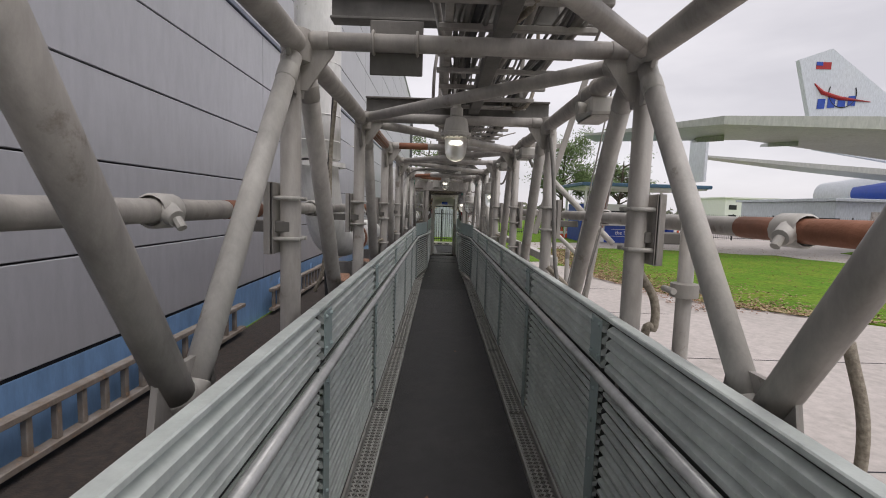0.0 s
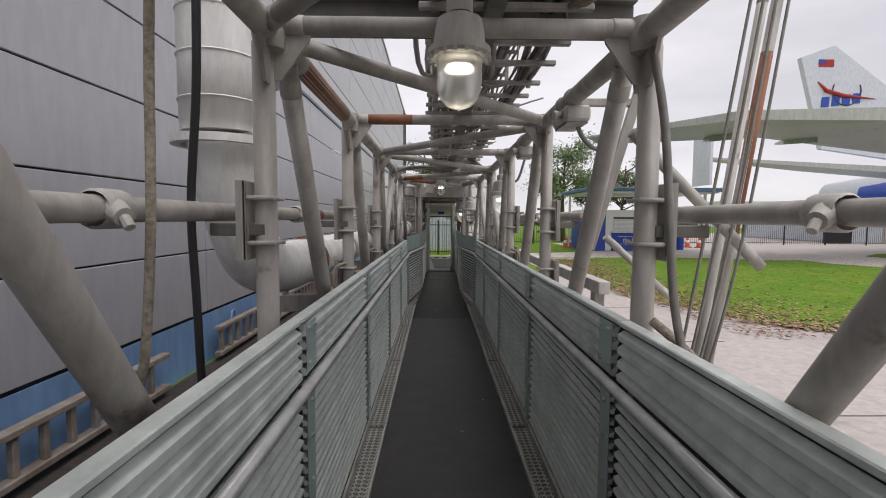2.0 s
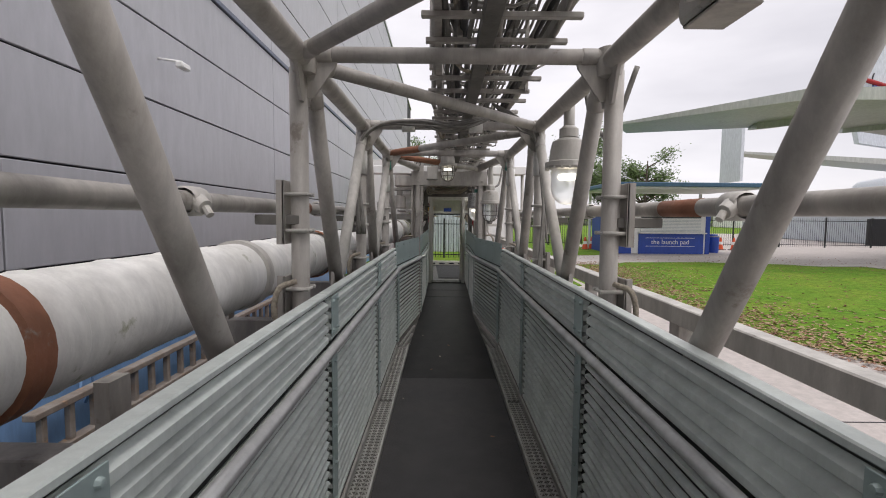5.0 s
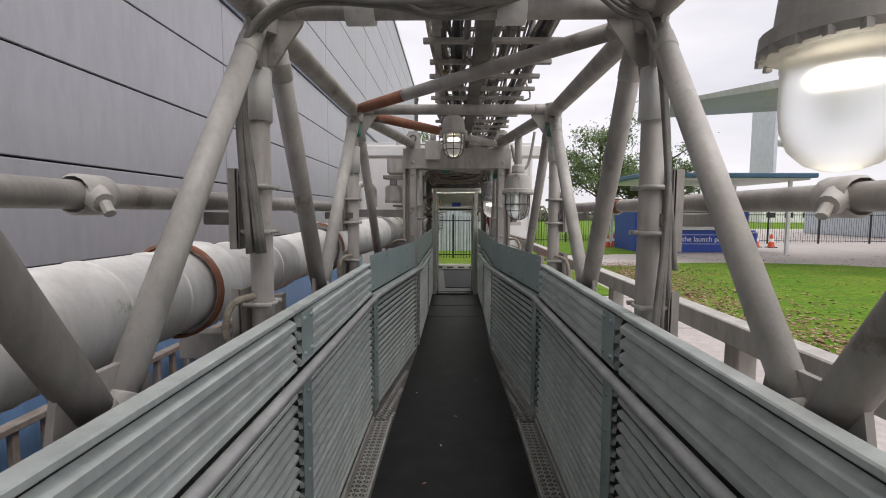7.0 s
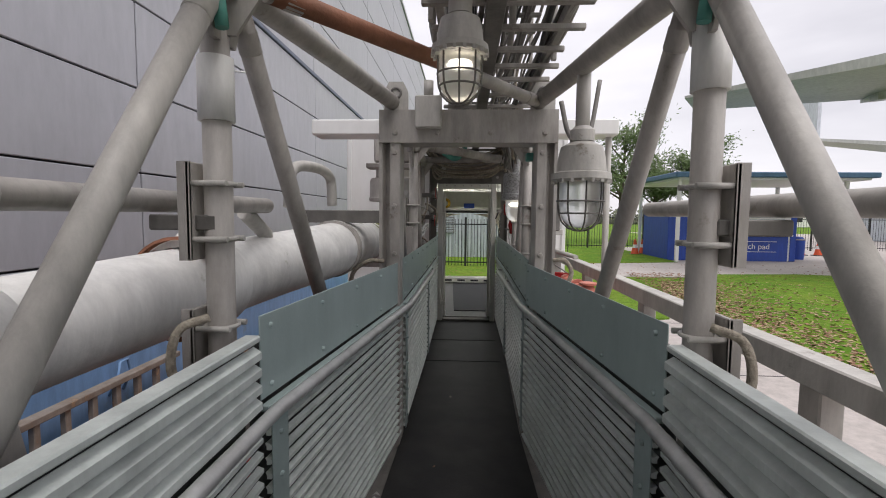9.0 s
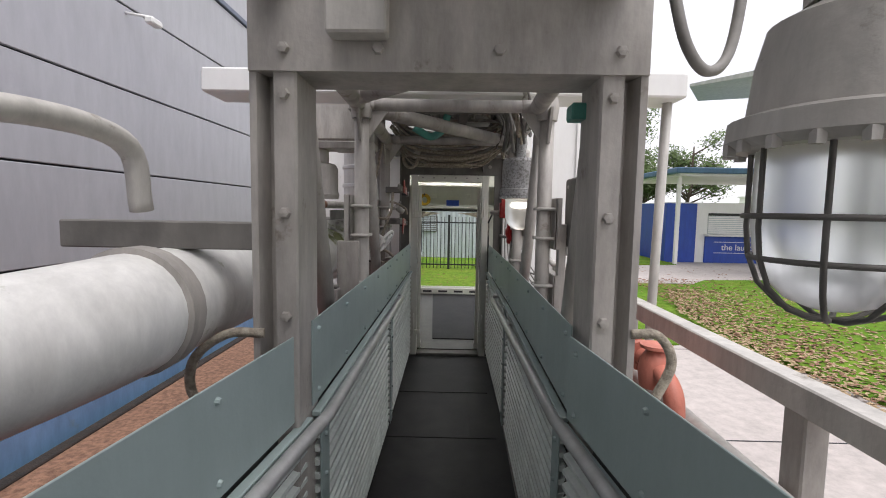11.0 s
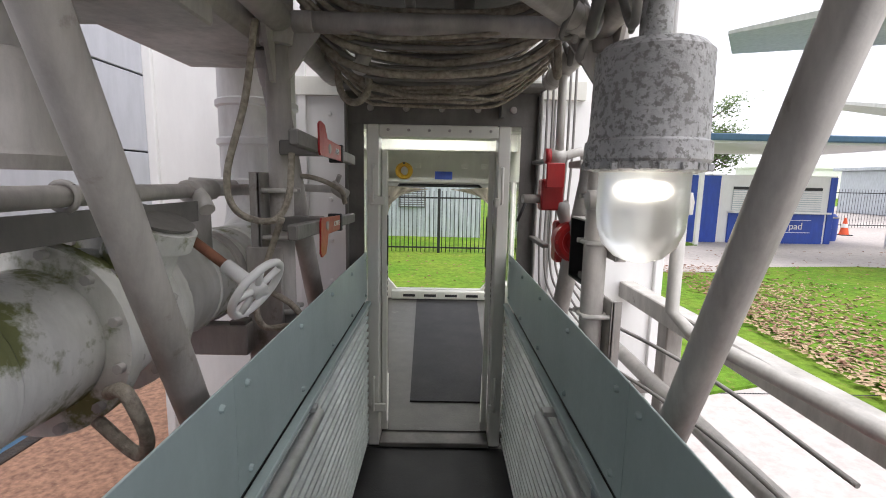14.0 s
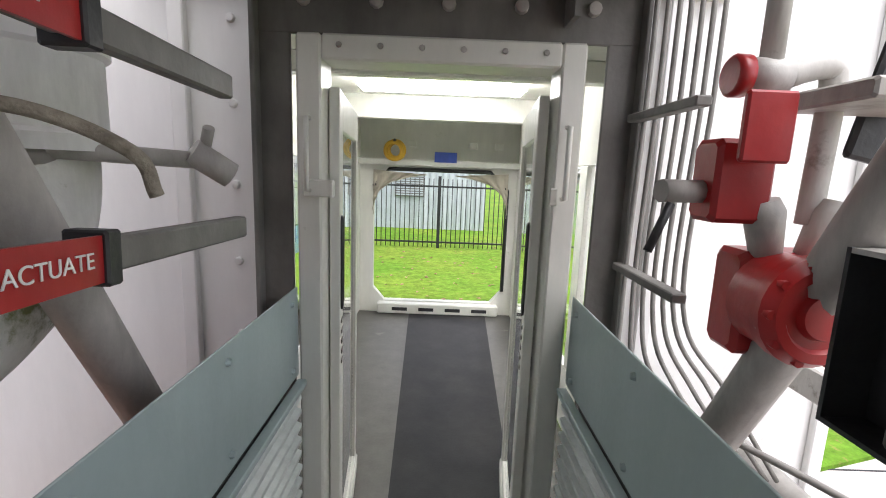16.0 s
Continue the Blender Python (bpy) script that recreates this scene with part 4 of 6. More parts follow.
# front wall and the door frame
t = thing("front_wall", (0, 0, 0), "white painted wall flanking the end room door", "wall", kind="structure")
for x0, x1 in ((-1.1, 0.13), (1.16, 2.02)):
    part("wall_sheet", Build().box(x0, DY + 0.12, GZ, x1, DY + 0.2, 2.75, c=0.004), WHITE, t)
part("wall_sheet", Build().box(0.13, DY + 0.12, 1.98, 1.16, DY + 0.2, 2.75, c=0.004), WHITE, t)
for x in (-1.08, -0.2, 1.3, 1.96):
    part("wall_rib", Build().box(x, DY + 0.09, GZ, x + 0.05, DY + 0.12, 2.7, c=0.004), WHITE, t)
for x in (-0.02, 1.24):
    for k in range(7):
        part("rivet", Build().lathe([(0.0, -0.014), (0.012, -0.01), (0.015, 0.0)], (x, DY + 0.12, 0.5 + 0.25 * k), 8, "y"), WHITE, t)

t = thing("door_surround", (0, 0, 0), "dark grey steel channel surround bolted round the doorway", "door surround", kind="structure")
for s, xa in ((1, 0.1), (-1, 1.19)):
    g = Build().box(min(xa, xa + 0.014 * s), DY - 0.05, -0.02, max(xa, xa + 0.014 * s), DY + 0.12, 2.1, c=0.003)
    g.box(min(xa, xa + 0.1 * s), DY - 0.01, -0.02, max(xa, xa + 0.1 * s), DY + 0.004, 2.1, c=0.003)
    part("jamb", g, STEEL_DARK, t)
g = Build().box(0.1, DY - 0.012, 1.93, 1.19, DY + 0.004, 2.12, c=0.003)
g.box(0.1, DY - 0.2, 2.11, 1.19, DY, 2.13)
part("lintel", g, STEEL_DARK, t)
for k in range(5):
    part("bolt", Build().lathe([(0.0, -0.022), (0.018, -0.018), (0.02, 0.0)], (0.24 + 0.2 * k, DY - 0.012, 2.02), 10, "y"), STEEL, t)
part("stiffener", Build().box(0.96, DY - 0.12, 1.97, 0.975, DY, 2.12), STEEL_DARK, t)

t = thing("door_1", (0, 0, 0), "cream-painted double door standing open with glazed leaves", "door", kind="structure")
g = Build().box(0.22, DY - 0.03, 0.0, 0.29, DY + 0.1, 1.93, c=0.006)
part("frame_post", g, CREAM, t)
part("frame_post", Build().box(0.96, DY - 0.03, 0.0, 1.03, DY + 0.1, 1.93, c=0.006), CREAM, t)
part("frame_head", Build().box(0.29, DY - 0.03, 1.86, 0.96, DY + 0.1, 1.93, c=0.006), CREAM, t)
for k in range(6):
    part("head_bolt", Build().lathe([(0.0, -0.008), (0.007, -0.006), (0.009, 0.0)], (0.34 + 0.115 * k, DY - 0.03, 1.9), 8, "y"), STEEL, t)
part("sill", Build().box(0.29, DY - 0.05, 0.0, 0.96, DY + 0.1, 0.03, c=0.004), STEEL_DARK, t)
for s, x in ((1, 0.31), (-1, 0.935)):
    m = pose(x, DY + 0.05, 0.06, 0, 0, 6 * s)
    leaf = Build()
    for a in ((-0.016, 0.0, 0.0, 0.016, 0.09, 1.74), (-0.016, 0.66, 0.0, 0.016, 0.74, 1.74), (-0.016, 0.09, 0.0, 0.016, 0.66, 0.1), (-0.016, 0.09, 1.62, 0.016, 0.66, 1.74)):
        leaf.box(*a, m=m, c=0.003)
    d = part("door_leaf", leaf, CREAM, t)
    p = part("glass_pane", Build().box(-0.004, 0.09, 0.1, 0.004, 0.66, 1.62, m=m), GLASS, d)
    p.visible_shadow = False
    g = Build()
    ring = [(0.018 * s, 0.045 + 0.02 * math.cos(a), 1.2 + (0.13 if math.sin(a) > 0 else -0.13) + 0.02 * math.sin(a)) for a in [2 * math.pi * k / 16 for k in range(17)]]
    g.tube([m @ Vector(p) for p in ring], 0.006, 6)
    part("handle", g, BLACK, d, "black rounded grab handle")
    for k in range(5):
        part("vent_slot", Build().box(-0.02, 0.03, 0.86 + 0.035 * k, 0.02, 0.07, 0.872 + 0.035 * k, m=m), STEEL_DARK, d)
    part("kick_rail", Build().box(-0.024, 0.0, 0.0, 0.024, 0.74, 0.06, m=m, c=0.004), CREAM, d)
    hx = x - 0.05 * s
    for z in (0.25, 1.5):
        h = Build().tube([(hx, DY - 0.045, z), (hx, DY - 0.075, z), (hx, DY - 0.075, z + 0.2), (hx, DY - 0.045, z + 0.2)], 0.008, 6)
        part("hinge_bar", h, CREAM, t)
        part("hinge", Build().box(hx - 0.02, DY - 0.05, z - 0.02, hx + 0.05 * s + 0.02, DY - 0.03, z + 0.03, c=0.004), CREAM, t)

along = 0.0
# ---- lamps ----
def hanging_lamp(x, y, z, r, lit=True, cage=False, metal=None, top=None):
    """Explosion-proof lamp: domed housing, rim with bolts, ribbed globe. z is the globe's rim."""
    metal = metal or STEEL_LIGHT
    t = thing("explosion_proof_lamp", (x, y, z), ("lit" if lit else "unlit") + " grey cast-metal industrial lamp with a " + ("caged" if cage else "ribbed") + " glass globe", "lamp", "industrial lamps")
    hh = r * 1.9
    drum = [(0.0, hh * 1.4), (r * 1.1, hh * 1.4), (r * 1.28, hh * 1.3), (r * 1.32, hh * 0.3), (r * 1.4, hh * 0.27), (r * 1.42, 0.12 * r), (r * 1.36, 0.05 * r), (r * 1.36, -0.1 * r), (r * 1.15, -0.16 * r), (0.0, -0.16 * r)]
    part("housing", Build().lathe(drum, (0, 0, 0), 32) if metal is ZINC else Build().lathe([(0.0, hh), (r * 0.5, hh), (r * 1.0, hh * 0.86), (r * 1.12, hh * 0.6), (r * 1.2, hh * 0.22), (r * 1.42, hh * 0.18), (r * 1.45, 0.05 * r), (r * 1.3, -0.06 * r), (0.0, -0.06 * r)], (0, 0, 0), 30), metal, t)
    n = 30
    prof = [(1.0, 0.0), (1.0, -1.1), (0.96, -1.5), (0.82, -1.9), (0.55, -2.18), (0.25, -2.3), (0.0, -2.32)]
    g = Build()
    sides = 72
    vv = [(r * a * (1 + (0.03 if k % 2 else 0)) * math.cos(2 * math.pi * k / sides), r * a * (1 + (0.03 if k % 2 else 0)) * math.sin(2 * math.pi * k / sides), r * h) for a, h in prof for k in range(sides)]
    ff = [(i * sides + k, i * sides + (k + 1) % sides, (i + 1) * sides + (k + 1) % sides, (i + 1) * sides + k) for i in range(len(prof) - 1) for k in range(sides)]
    g.add(vv, ff, True)
    gl = part("globe", g, FROST, t, "frosted ribbed glass globe")
    gl.visible_shadow = False
    if lit:
        part("bulb", Build().lathe([(0.0, -0.35 * r), (0.36 * r, -0.4 * r), (0.44 * r, -0.56 * r), (0.36 * r, -0.74 * r), (0.0, -0.8 * r)], (0, 0, 0), 16), BULB, t, "glowing warm white bulb")
    for k in range(18):
        a = 2 * math.pi * k / 18
        part("rim_bolt", Build().box(-0.006, -0.006, -0.012, 0.006, 0.006, 0.004).mesh("rim_bolt", metal) if k == 0 else bpy.data.objects[t["first_bolt"]].data, None, t).location = (1.38 * r * math.cos(a), 1.38 * r * math.sin(a), 0.0)
        if k == 0:
            t["first_bolt"] = t.children[-1].name
    del t["first_bolt"]
    if cage:
        for k in range(4):
            a = math.pi * k / 4
            part("guard_wire", Build().tube([(r * 1.1 * p * math.cos(a), r * 1.1 * p * math.sin(a), r * 1.06 * h) for p, h in [(1.08, 0)] + [(p, h) for p, h in prof] + [(-p, h) for p, h in reversed(prof[:-1])] + [(-1.08, 0)]], 0.004, 6), STEEL_DARK, t)
        for h, p in ((-1.0, 1.1), (-1.6, 1.0)):
            part("guard_ring", Build().ring((0, 0, r * h), (0, 0, 1), r * p * 1.03, 0.004), STEEL_DARK, t)
    if top:
        part("stem", Build().tube([(0, 0, hh * 0.9), (0, 0, top - z)], r * 0.35, 12), metal, t)
        part("stem_collar", Build().lathe([(r * 0.35, hh), (r * 0.6, hh), (r * 0.6, hh + 0.05), (r * 0.35, hh + 0.07)], (0, 0, 0), 14), metal, t)
    return t


hanging_lamp(0.585, 3.3, 2.06, 0.075, True, False, top=2.4)
hanging_lamp(1.29, 7.27, 1.79, 0.096, True, False, top=2.2)
hanging_lamp(0.585, 10.08, 2.1, 0.075, True, True, top=2.4)
hanging_lamp(1.15, 10.5, 1.66, 0.095, False, True, top=2.2)
hanging_lamp(1.134, 13.25, 1.668, 0.102, True, False, ZINC, top=2.15)

# ---- overhead trays and cables ----
rnd = random.Random(4)
t = thing("cable_tray", (0, 0, 0), "long overhead cable tray packed with grey cables", "cable tray")
Y0, Y1 = 0.4, 14.25
for x, z, w in ((0.5, 2.32, 0.035), (0.72, 2.27, 0.075), (1.04, 2.34, 0.035), (0.6, 2.66, 0.03), (0.98, 2.7, 0.05)):
    part("tray_rail", Build().box(x - w / 2, Y0, z, x + w / 2, Y1, z + 0.07, c=0.004), STEEL_DARK if w > 0.04 else STEEL, t)
rung = Build().box(0.44, -0.016, 0, 1.1, 0.016, 0.024, c=0.003).mesh("tray_rung", STEEL)
rung2 = Build().box(0.5, -0.014, 0, 1.04, 0.014, 0.02, c=0.003).mesh("tray_rung", STEEL_DARK)
k = Y0 + 0.1
while k < Y1:
    part("tray_rung", rung, None, t).location = (rnd.uniform(-0.02, 0.02), k, 2.295)
    part("tray_rung", rung2, None, t).location = (rnd.uniform(-0.02, 0.02), k + 0.13, 2.62)
    k += rnd.uniform(0.24, 0.36)
for n in range(38):
    x = rnd.uniform(0.47, 1.07)
    z = rnd.choice((2.34, 2.37, 2.4, 2.69, 2.73)) + rnd.uniform(-0.01, 0.02)
    ph, am = rnd.uniform(0, 6), rnd.uniform(0.004, 0.025)
    pts = [(x + am * math.sin(ph + yy * 2.1) + 0.012 * math.sin(ph * 3 + yy * 5), yy, z + am * math.cos(ph + yy * 2.7)) for yy in np.arange(Y0, Y1 + 0.01, 0.22)]
    part("cable", Build().tube(pts, rnd.choice((0.007, 0.01, 0.013, 0.017)), 6), rnd.choice((CABLE, CABLE, STEEL_DARK, BLACK, STEEL)), t)
for k in range(26):
    yy = 1.2 + 0.48 * k + rnd.uniform(-0.1, 0.1)
    x = rnd.choice((0.46, 0.52, 0.6, 1.0, 1.06))
    part("hanger", Build().box(x - 0.012, yy, 2.3, x + 0.012, yy + 0.03, 3.1, c=0.002), STEEL, t)
for n in range(34):
    yy = rnd.uniform(1.4, 13.2)
    x = rnd.uniform(0.42, 1.1)
    pts = curve_points([(x, yy, 2.9), (x + rnd.uniform(-0.08, 0.08), yy + rnd.uniform(0, 0.3), 2.6), (x + rnd.uniform(-0.12, 0.12), yy + rnd.uniform(0.1, 0.5), 2.27 + rnd.uniform(-0.04, 0.06)), (x + rnd.uniform(-0.3, 0.3), yy + rnd.uniform(0.4, 0.9), 2.4)], 5)
    part("loose_cable", Build().tube(pts, rnd.choice((0.007, 0.01, 0.014)), 6), rnd.choice((CABLE, STEEL, ROPE)), t)


def i_beam(x0, x1, y, z, h=0.13, w=0.1, mat=None):
    g = Build().box(x0, y - w / 2, z, x1, y + w / 2, z + 0.012, c=0.002)
    g.box(x0, y - w / 2, z + h - 0.012, x1, y + w / 2, z + h, c=0.002)
    g.box(x0, y - 0.006, z + 0.012, x1, y + 0.006, z + h - 0.012)
    tagged(part("cross_beam", g, mat or STEEL_DARK), "grimy grey steel beam crossing above the truss", "steel beam", "beams above the truss")


for y, z in ((1.2, 2.5), (2.45, 2.5), (3.6, 2.25), (13.25, 2.26)):
    i_beam(-0.1, 1.3, y, z)
along = NARROW
part_b = Build().box(-0.85, 12.3, 2.24, 2.0, 12.6, 2.38, c=0.01)
tagged(part("white_beam", part_b, WHITE), "white painted box beam across the narrow part", "steel beam")
tagged(part("beam_support", Build().tube([(1.95, 12.45, 2.26), (2.05, 12.8, GZ)], 0.03, 8), STEEL_LIGHT), "slim pale support of the white beam", "support")
# one flat cover for the dark panels overhead, also placed to darken this stretch
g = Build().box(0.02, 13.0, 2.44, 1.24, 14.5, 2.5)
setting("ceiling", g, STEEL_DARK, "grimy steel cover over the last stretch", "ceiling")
tagged(part("side_duct", Build().box(-0.4, 13.0, 2.06, 0.04, 13.75, 2.45, c=0.02), STEEL), "grey sheet-metal box duct above the posts", "duct box")

# cable bundle over the door
t = thing("cable_bundle", (0, 0, 0), "tangle of cloth-wrapped cables slung over the doorway", "cable bundle")
for n in range(40):
    y0 = rnd.uniform(13.35, 14.25)
    z0 = rnd.uniform(2.04, 2.3)
    sag = rnd.uniform(0.03, 0.14)
    pts = curve_points([(0.14, y0 + rnd.uniform(-0.2, 0.1), z0 + 0.08), (0.3, y0, z0 - sag * 0.5), (0.62 + rnd.uniform(-0.1, 0.1), y0 + rnd.uniform(-0.1, 0.1), z0 - sag + rnd.uniform(0, 0.03)), (0.92, y0, z0 - sag * 0.4), (1.12, y0 + rnd.uniform(-0.2, 0.1), z0 + 0.1)], 6)
    part("cable", Build().tube([(p[0], p[1], max(p[2], 1.99)) for p in pts], rnd.choice((0.007, 0.009, 0.014)), 8), rnd.choice((ROPE, ROPE, CABLE)), t)
part("cable_loop", Build().tube(curve_points([(0.17, 13.9, 2.2), (0.2, 13.85, 2.0), (0.27, 13.83, 1.95), (0.32, 13.85, 2.02), (0.3, 13.9, 2.2)], 6), 0.016, 8), ROPE, t)
part("end_sleeve", Build().tube([(0.33, 13.55, 2.02), (0.36, 13.6, 2.14)], 0.03, 10), STEEL_LIGHT, t)


for n in range(16):
    yy = 12.25 + 0.08 * n
    x = rnd.uniform(0.98, 1.16)
    part("cable", Build().tube(curve_points([(x - 0.1, yy, 2.36), (x, yy + 0.05, 2.22), (x + rnd.uniform(-0.04, 0.06), yy + 0.15, 2.06 + rnd.uniform(-0.08, 0.06)), (x + 0.06, yy + 0.32, 2.14), (x + 0.02, yy + 0.5, 2.36)], 6), rnd.choice((0.008, 0.011, 0.015)), 8), rnd.choice((ROPE, CABLE, STEEL_DARK)), t)


along = 0.0


def slung_cable(pts, r, mat, label, cat="cable"):
    return tagged(part("slung_cable", Build().tube(curve_points(pts, 8), r, 8), mat), label, cat, "slung cables")


slung_cable([(-0.26, 3.22, 2.35), (-0.29, 3.26, 1.95), (-0.34, 3.3, 1.55), (-0.33, 3.3, 1.2), (-0.31, 3.3, 0.55)], 0.014, BLACK, "black cable hanging down beside a post")
slung_cable([(-0.15, 2.8, 2.25), (-0.19, 2.84, 1.9), (-0.2, 2.84, 1.5), (-0.24, 2.86, 1.15), (-0.3, 2.9, 1.0)], 0.012, ROPE, "frayed grey rope hanging from the truss")
for p in ([(1.26, 4.3, 2.15), (1.34, 4.35, 1.98), (1.46, 4.4, 1.93), (1.56, 4.5, 2.2)], [(1.3, 7.0, 2.2), (1.34, 6.95, 1.98), (1.42, 6.9, 1.95), (1.5, 6.8, 2.25)], [(1.16, 11.07, 2.16), (1.2, 11.05, 1.98), (1.27, 11.07, 1.92), (1.34, 11.1, 2.0), (1.4, 11.15, 2.3)], [(1.25, 3.3, 2.1), (1.28, 3.25, 1.8), (1.31, 3.2, 1.2), (1.36, 3.1, 0.9)]):
    slung_cable(p, 0.014, CABLE, "grey cable looping down outside the truss")
for i in range(5, 9):
    yy = nodes[i]
    for s, x in ((-1, XL), (1, XR)):
        if rnd.random() < 0.85:
            slung_cable([(x - s * 0.0, yy - 0.07, 1.2), (x + s * 0.06, yy - 0.12, 1.17), (x + s * 0.075, yy - 0.13, 1.06), (x + s * 0.03, yy - 0.1, 0.98), (x - s * 0.04, yy - 0.05, 1.0)], 0.013, ROPE, "short wrapped cable looping round a post foot")
for n in range(9):
    yy = nodes[7] - 0.05 + rnd.uniform(-0.02, 0.04)
    slung_cable([(XL + rnd.uniform(-0.03, 0.05), yy - 0.05, 1.35), (XL + 0.0, yy - 0.07, 1.95), (TL + 0.12, yy - 0.07, 2.16), (0.35, yy - 0.05, 2.2 + rnd.uniform(-0.03, 0.02)), (0.62 + rnd.uniform(-0.1, 0.1), yy - 0.08, 2.13 + rnd.uniform(-0.02, 0.06)), (0.95, yy - 0.02, 2.26), (1.12, yy + 0.3, 2.36)], rnd.choice((0.008, 0.011)), CABLE, "cable strapped along a post and cross tube")
for n in range(5):
    yy = nodes[7] - 0.05
    slung_cable([(XR - 0.03 + 0.02 * n, yy - 0.05, 0.9 + 0.1 * n), (XR + 0.01, yy - 0.06, 1.6), (TR - 0.03, yy - 0.07, 2.05), (1.1, yy - 0.05, 2.15 + 0.02 * n), (0.9, yy, 2.35)], 0.009, CABLE, "cable strapped along a post and cross tube")
for x, y, z in ((0.26, nodes[7], 2.19), (0.78, nodes[7], 2.19), (XL, nodes[7], 1.9), (XR, nodes[7], 1.9), (XR, nodes[8], 1.93), (XL, nodes[8], 1.85)):
    if z > 2.1:
        g = Build().tube([(x - 0.05, y, z), (x + 0.05, y, z)], 0.052, 12)
    else:
        g = Build().tube([(x, y, z - 0.09), (x, y, z + 0.09)], 0.05, 12, radii=None)
    tagged(part("cloth_wrap", g, DUCTW), "grey cloth tape wrapped round a tube", "tape wrap", "tape wraps")
for x in (TL, TR):
    tagged(part("green_tape", Build().tube([(x + (0.03 if x < 0 else -0.03), nodes[8] - 0.06, 2.0), (x + (0.02 if x < 0 else -0.02), nodes[8] - 0.06, 2.09)], 0.018, 8), TEAL), "strip of green tape on a truss joint", "tape", "green tapes")
along = NARROW
tagged(part("green_sleeve", Build().tube(curve_points([(0.36, 12.95, 2.16), (0.48, 12.98, 2.1), (0.57, 13.0, 2.16), (0.6, 13.0, 2.26)], 6), 0.028, 10), TEAL), "dark green hose sleeve among the cables", "hose")
tagged(part("green_box", Build().box(1.0, 10.975, 1.85, 1.1, 11.05, 1.9, c=0.005), TEAL), "green taped end of a conduit box", "conduit box")

along = 0.0
# conduit boxes on the upper chord
def chord_box(y, ln):
    t = thing("conduit_box", (0, 0, 0), "grey cast conduit box strapped under the upper chord", "conduit box", "boxes on the chord")
    part("body", Build().box(TR - 0.055, y, ZT - 0.13, TR + 0.085, y + ln, ZT - 0.045, c=0.012), STEEL_LIGHT, t)
    part("cover", Build().box(TR - 0.045, y + 0.015, ZT - 0.142, TR + 0.075, y + ln - 0.015, ZT - 0.13, c=0.004), STEEL, t)
    part("hub", Build().tube([(TR - 0.05, y + ln * 0.3, ZT - 0.09), (TR - 0.085, y + ln * 0.3, ZT - 0.09), (TR - 0.1, y + ln * 0.3, ZT - 0.09)], 0.028, 12, radii=[0.022, 0.03, 0.03]), STEEL_LIGHT, t)
    for q in (0.05, ln - 0.05):
        part("strap", Build().ring((TR, y + q, ZT), (0, 1, 0), 0.05, 0.006, 18, 6), STEEL, t)


chord_box(2.25, 0.26)
chord_box(4.2, 0.28)
chord_box(5.6, 0.2)
t = thing("clamped_plate", (0, 0, 0), "dark steel plate held to a cross tube by U-bolts", "clamp plate")
part("plate", Build().box(0.19, nodes[3] + 0.036, ZT - 0.09, 0.4, nodes[3] + 0.048, ZT + 0.12, c=0.003), STEEL_DARK, t)
for x in (0.21, 0.38):
    part("u_bolt", Build().ring((x, nodes[3], ZT + 0.02), (1, 0, 0), 0.042, 0.006, 18, 6), STEEL, t)
for pts in ([(0.1, 11.19, 1.2), (0.0, 11.17, 1.2), (-0.09, 11.16, 1.13), (-0.1, 11.16, 1.03), (-0.03, 11.16, 0.98), (0.08, 11.17, 1.0)], [(1.16, 11.19, 1.22), (1.23, 11.17, 1.22), (1.27, 11.17, 1.14), (1.22, 11.17, 1.02)]):
    slung_cable(pts, 0.014, ROPE, "pale wrapped hose looping beside the portal")

# leaning bars on the open side
for p0, p1, m in (((1.5, 3.62, -0.3), (1.93, 3.62, 2.6), STEEL), ((1.56, 3.78, -0.3), (1.98, 3.8, 2.6), STEEL_LIGHT), ((1.27, 3.5, 1.85), (1.84, 3.55, 1.32), STEEL_LIGHT), ((1.58, 4.6, 1.4), (2.06, 4.64, 0.98), STEEL_LIGHT), ((1.81, 4.68, GZ), (1.81, 4.68, 1.2), STEEL)):
    strut(p0, p1, 0.022, m, "slanting grey bar outside the truss", "slanting bar")
m = look((1.38, 4.3, 1.34), (1.64, 4.25, 2.3))
t = thing("slanting_channel", (0, 0, 0), "square grey steel bar slanting outward beside the truss", "slanting bar")
part("bar", Build().box(-0.026, -0.026, -1.5, 0.026, 0.026, 0.0, m=m, c=0.004), STEEL, t)
part("tie_arm", Build().box(TR, 4.245, 2.13, 1.62, 4.285, 2.17, c=0.004), STEEL, t)
tagged(part("rust_patch", Build().tube([(1.76, 3.62, 1.44), (1.87, 3.62, 2.2)], 0.0228, 12), RUST), "rust-red length of a slanting bar", "tube sleeve")
for k in range(4):
    slung_cable([(1.32 + 0.05 * k, 3.4 + 0.05 * k, 0.3), (1.55 + 0.05 * k, 3.5, 1.3), (1.78 + 0.05 * k, 3.55, 2.6)], 0.006, CABLE, "thin stay wire leaning outward")
slung_cable([(1.28, 3.3, 1.15), (1.36, 3.28, 1.08), (1.44, 3.3, 1.0), (1.46, 3.35, 0.9), (1.38, 3.4, 0.86), (1.26, 3.42, 0.9)], 0.018, ROPE, "wrapped hose curling at a post foot")
slung_cable([(1.3, 1.9, 1.42), (1.35, 1.93, 1.32), (1.42, 1.92, 1.2), (1.42, 1.9, 1.08), (1.38, 1.9, 0.95), (1.42, 1.9, GZ)], 0.018, ROPE, "wrapped hose running down to the ground")
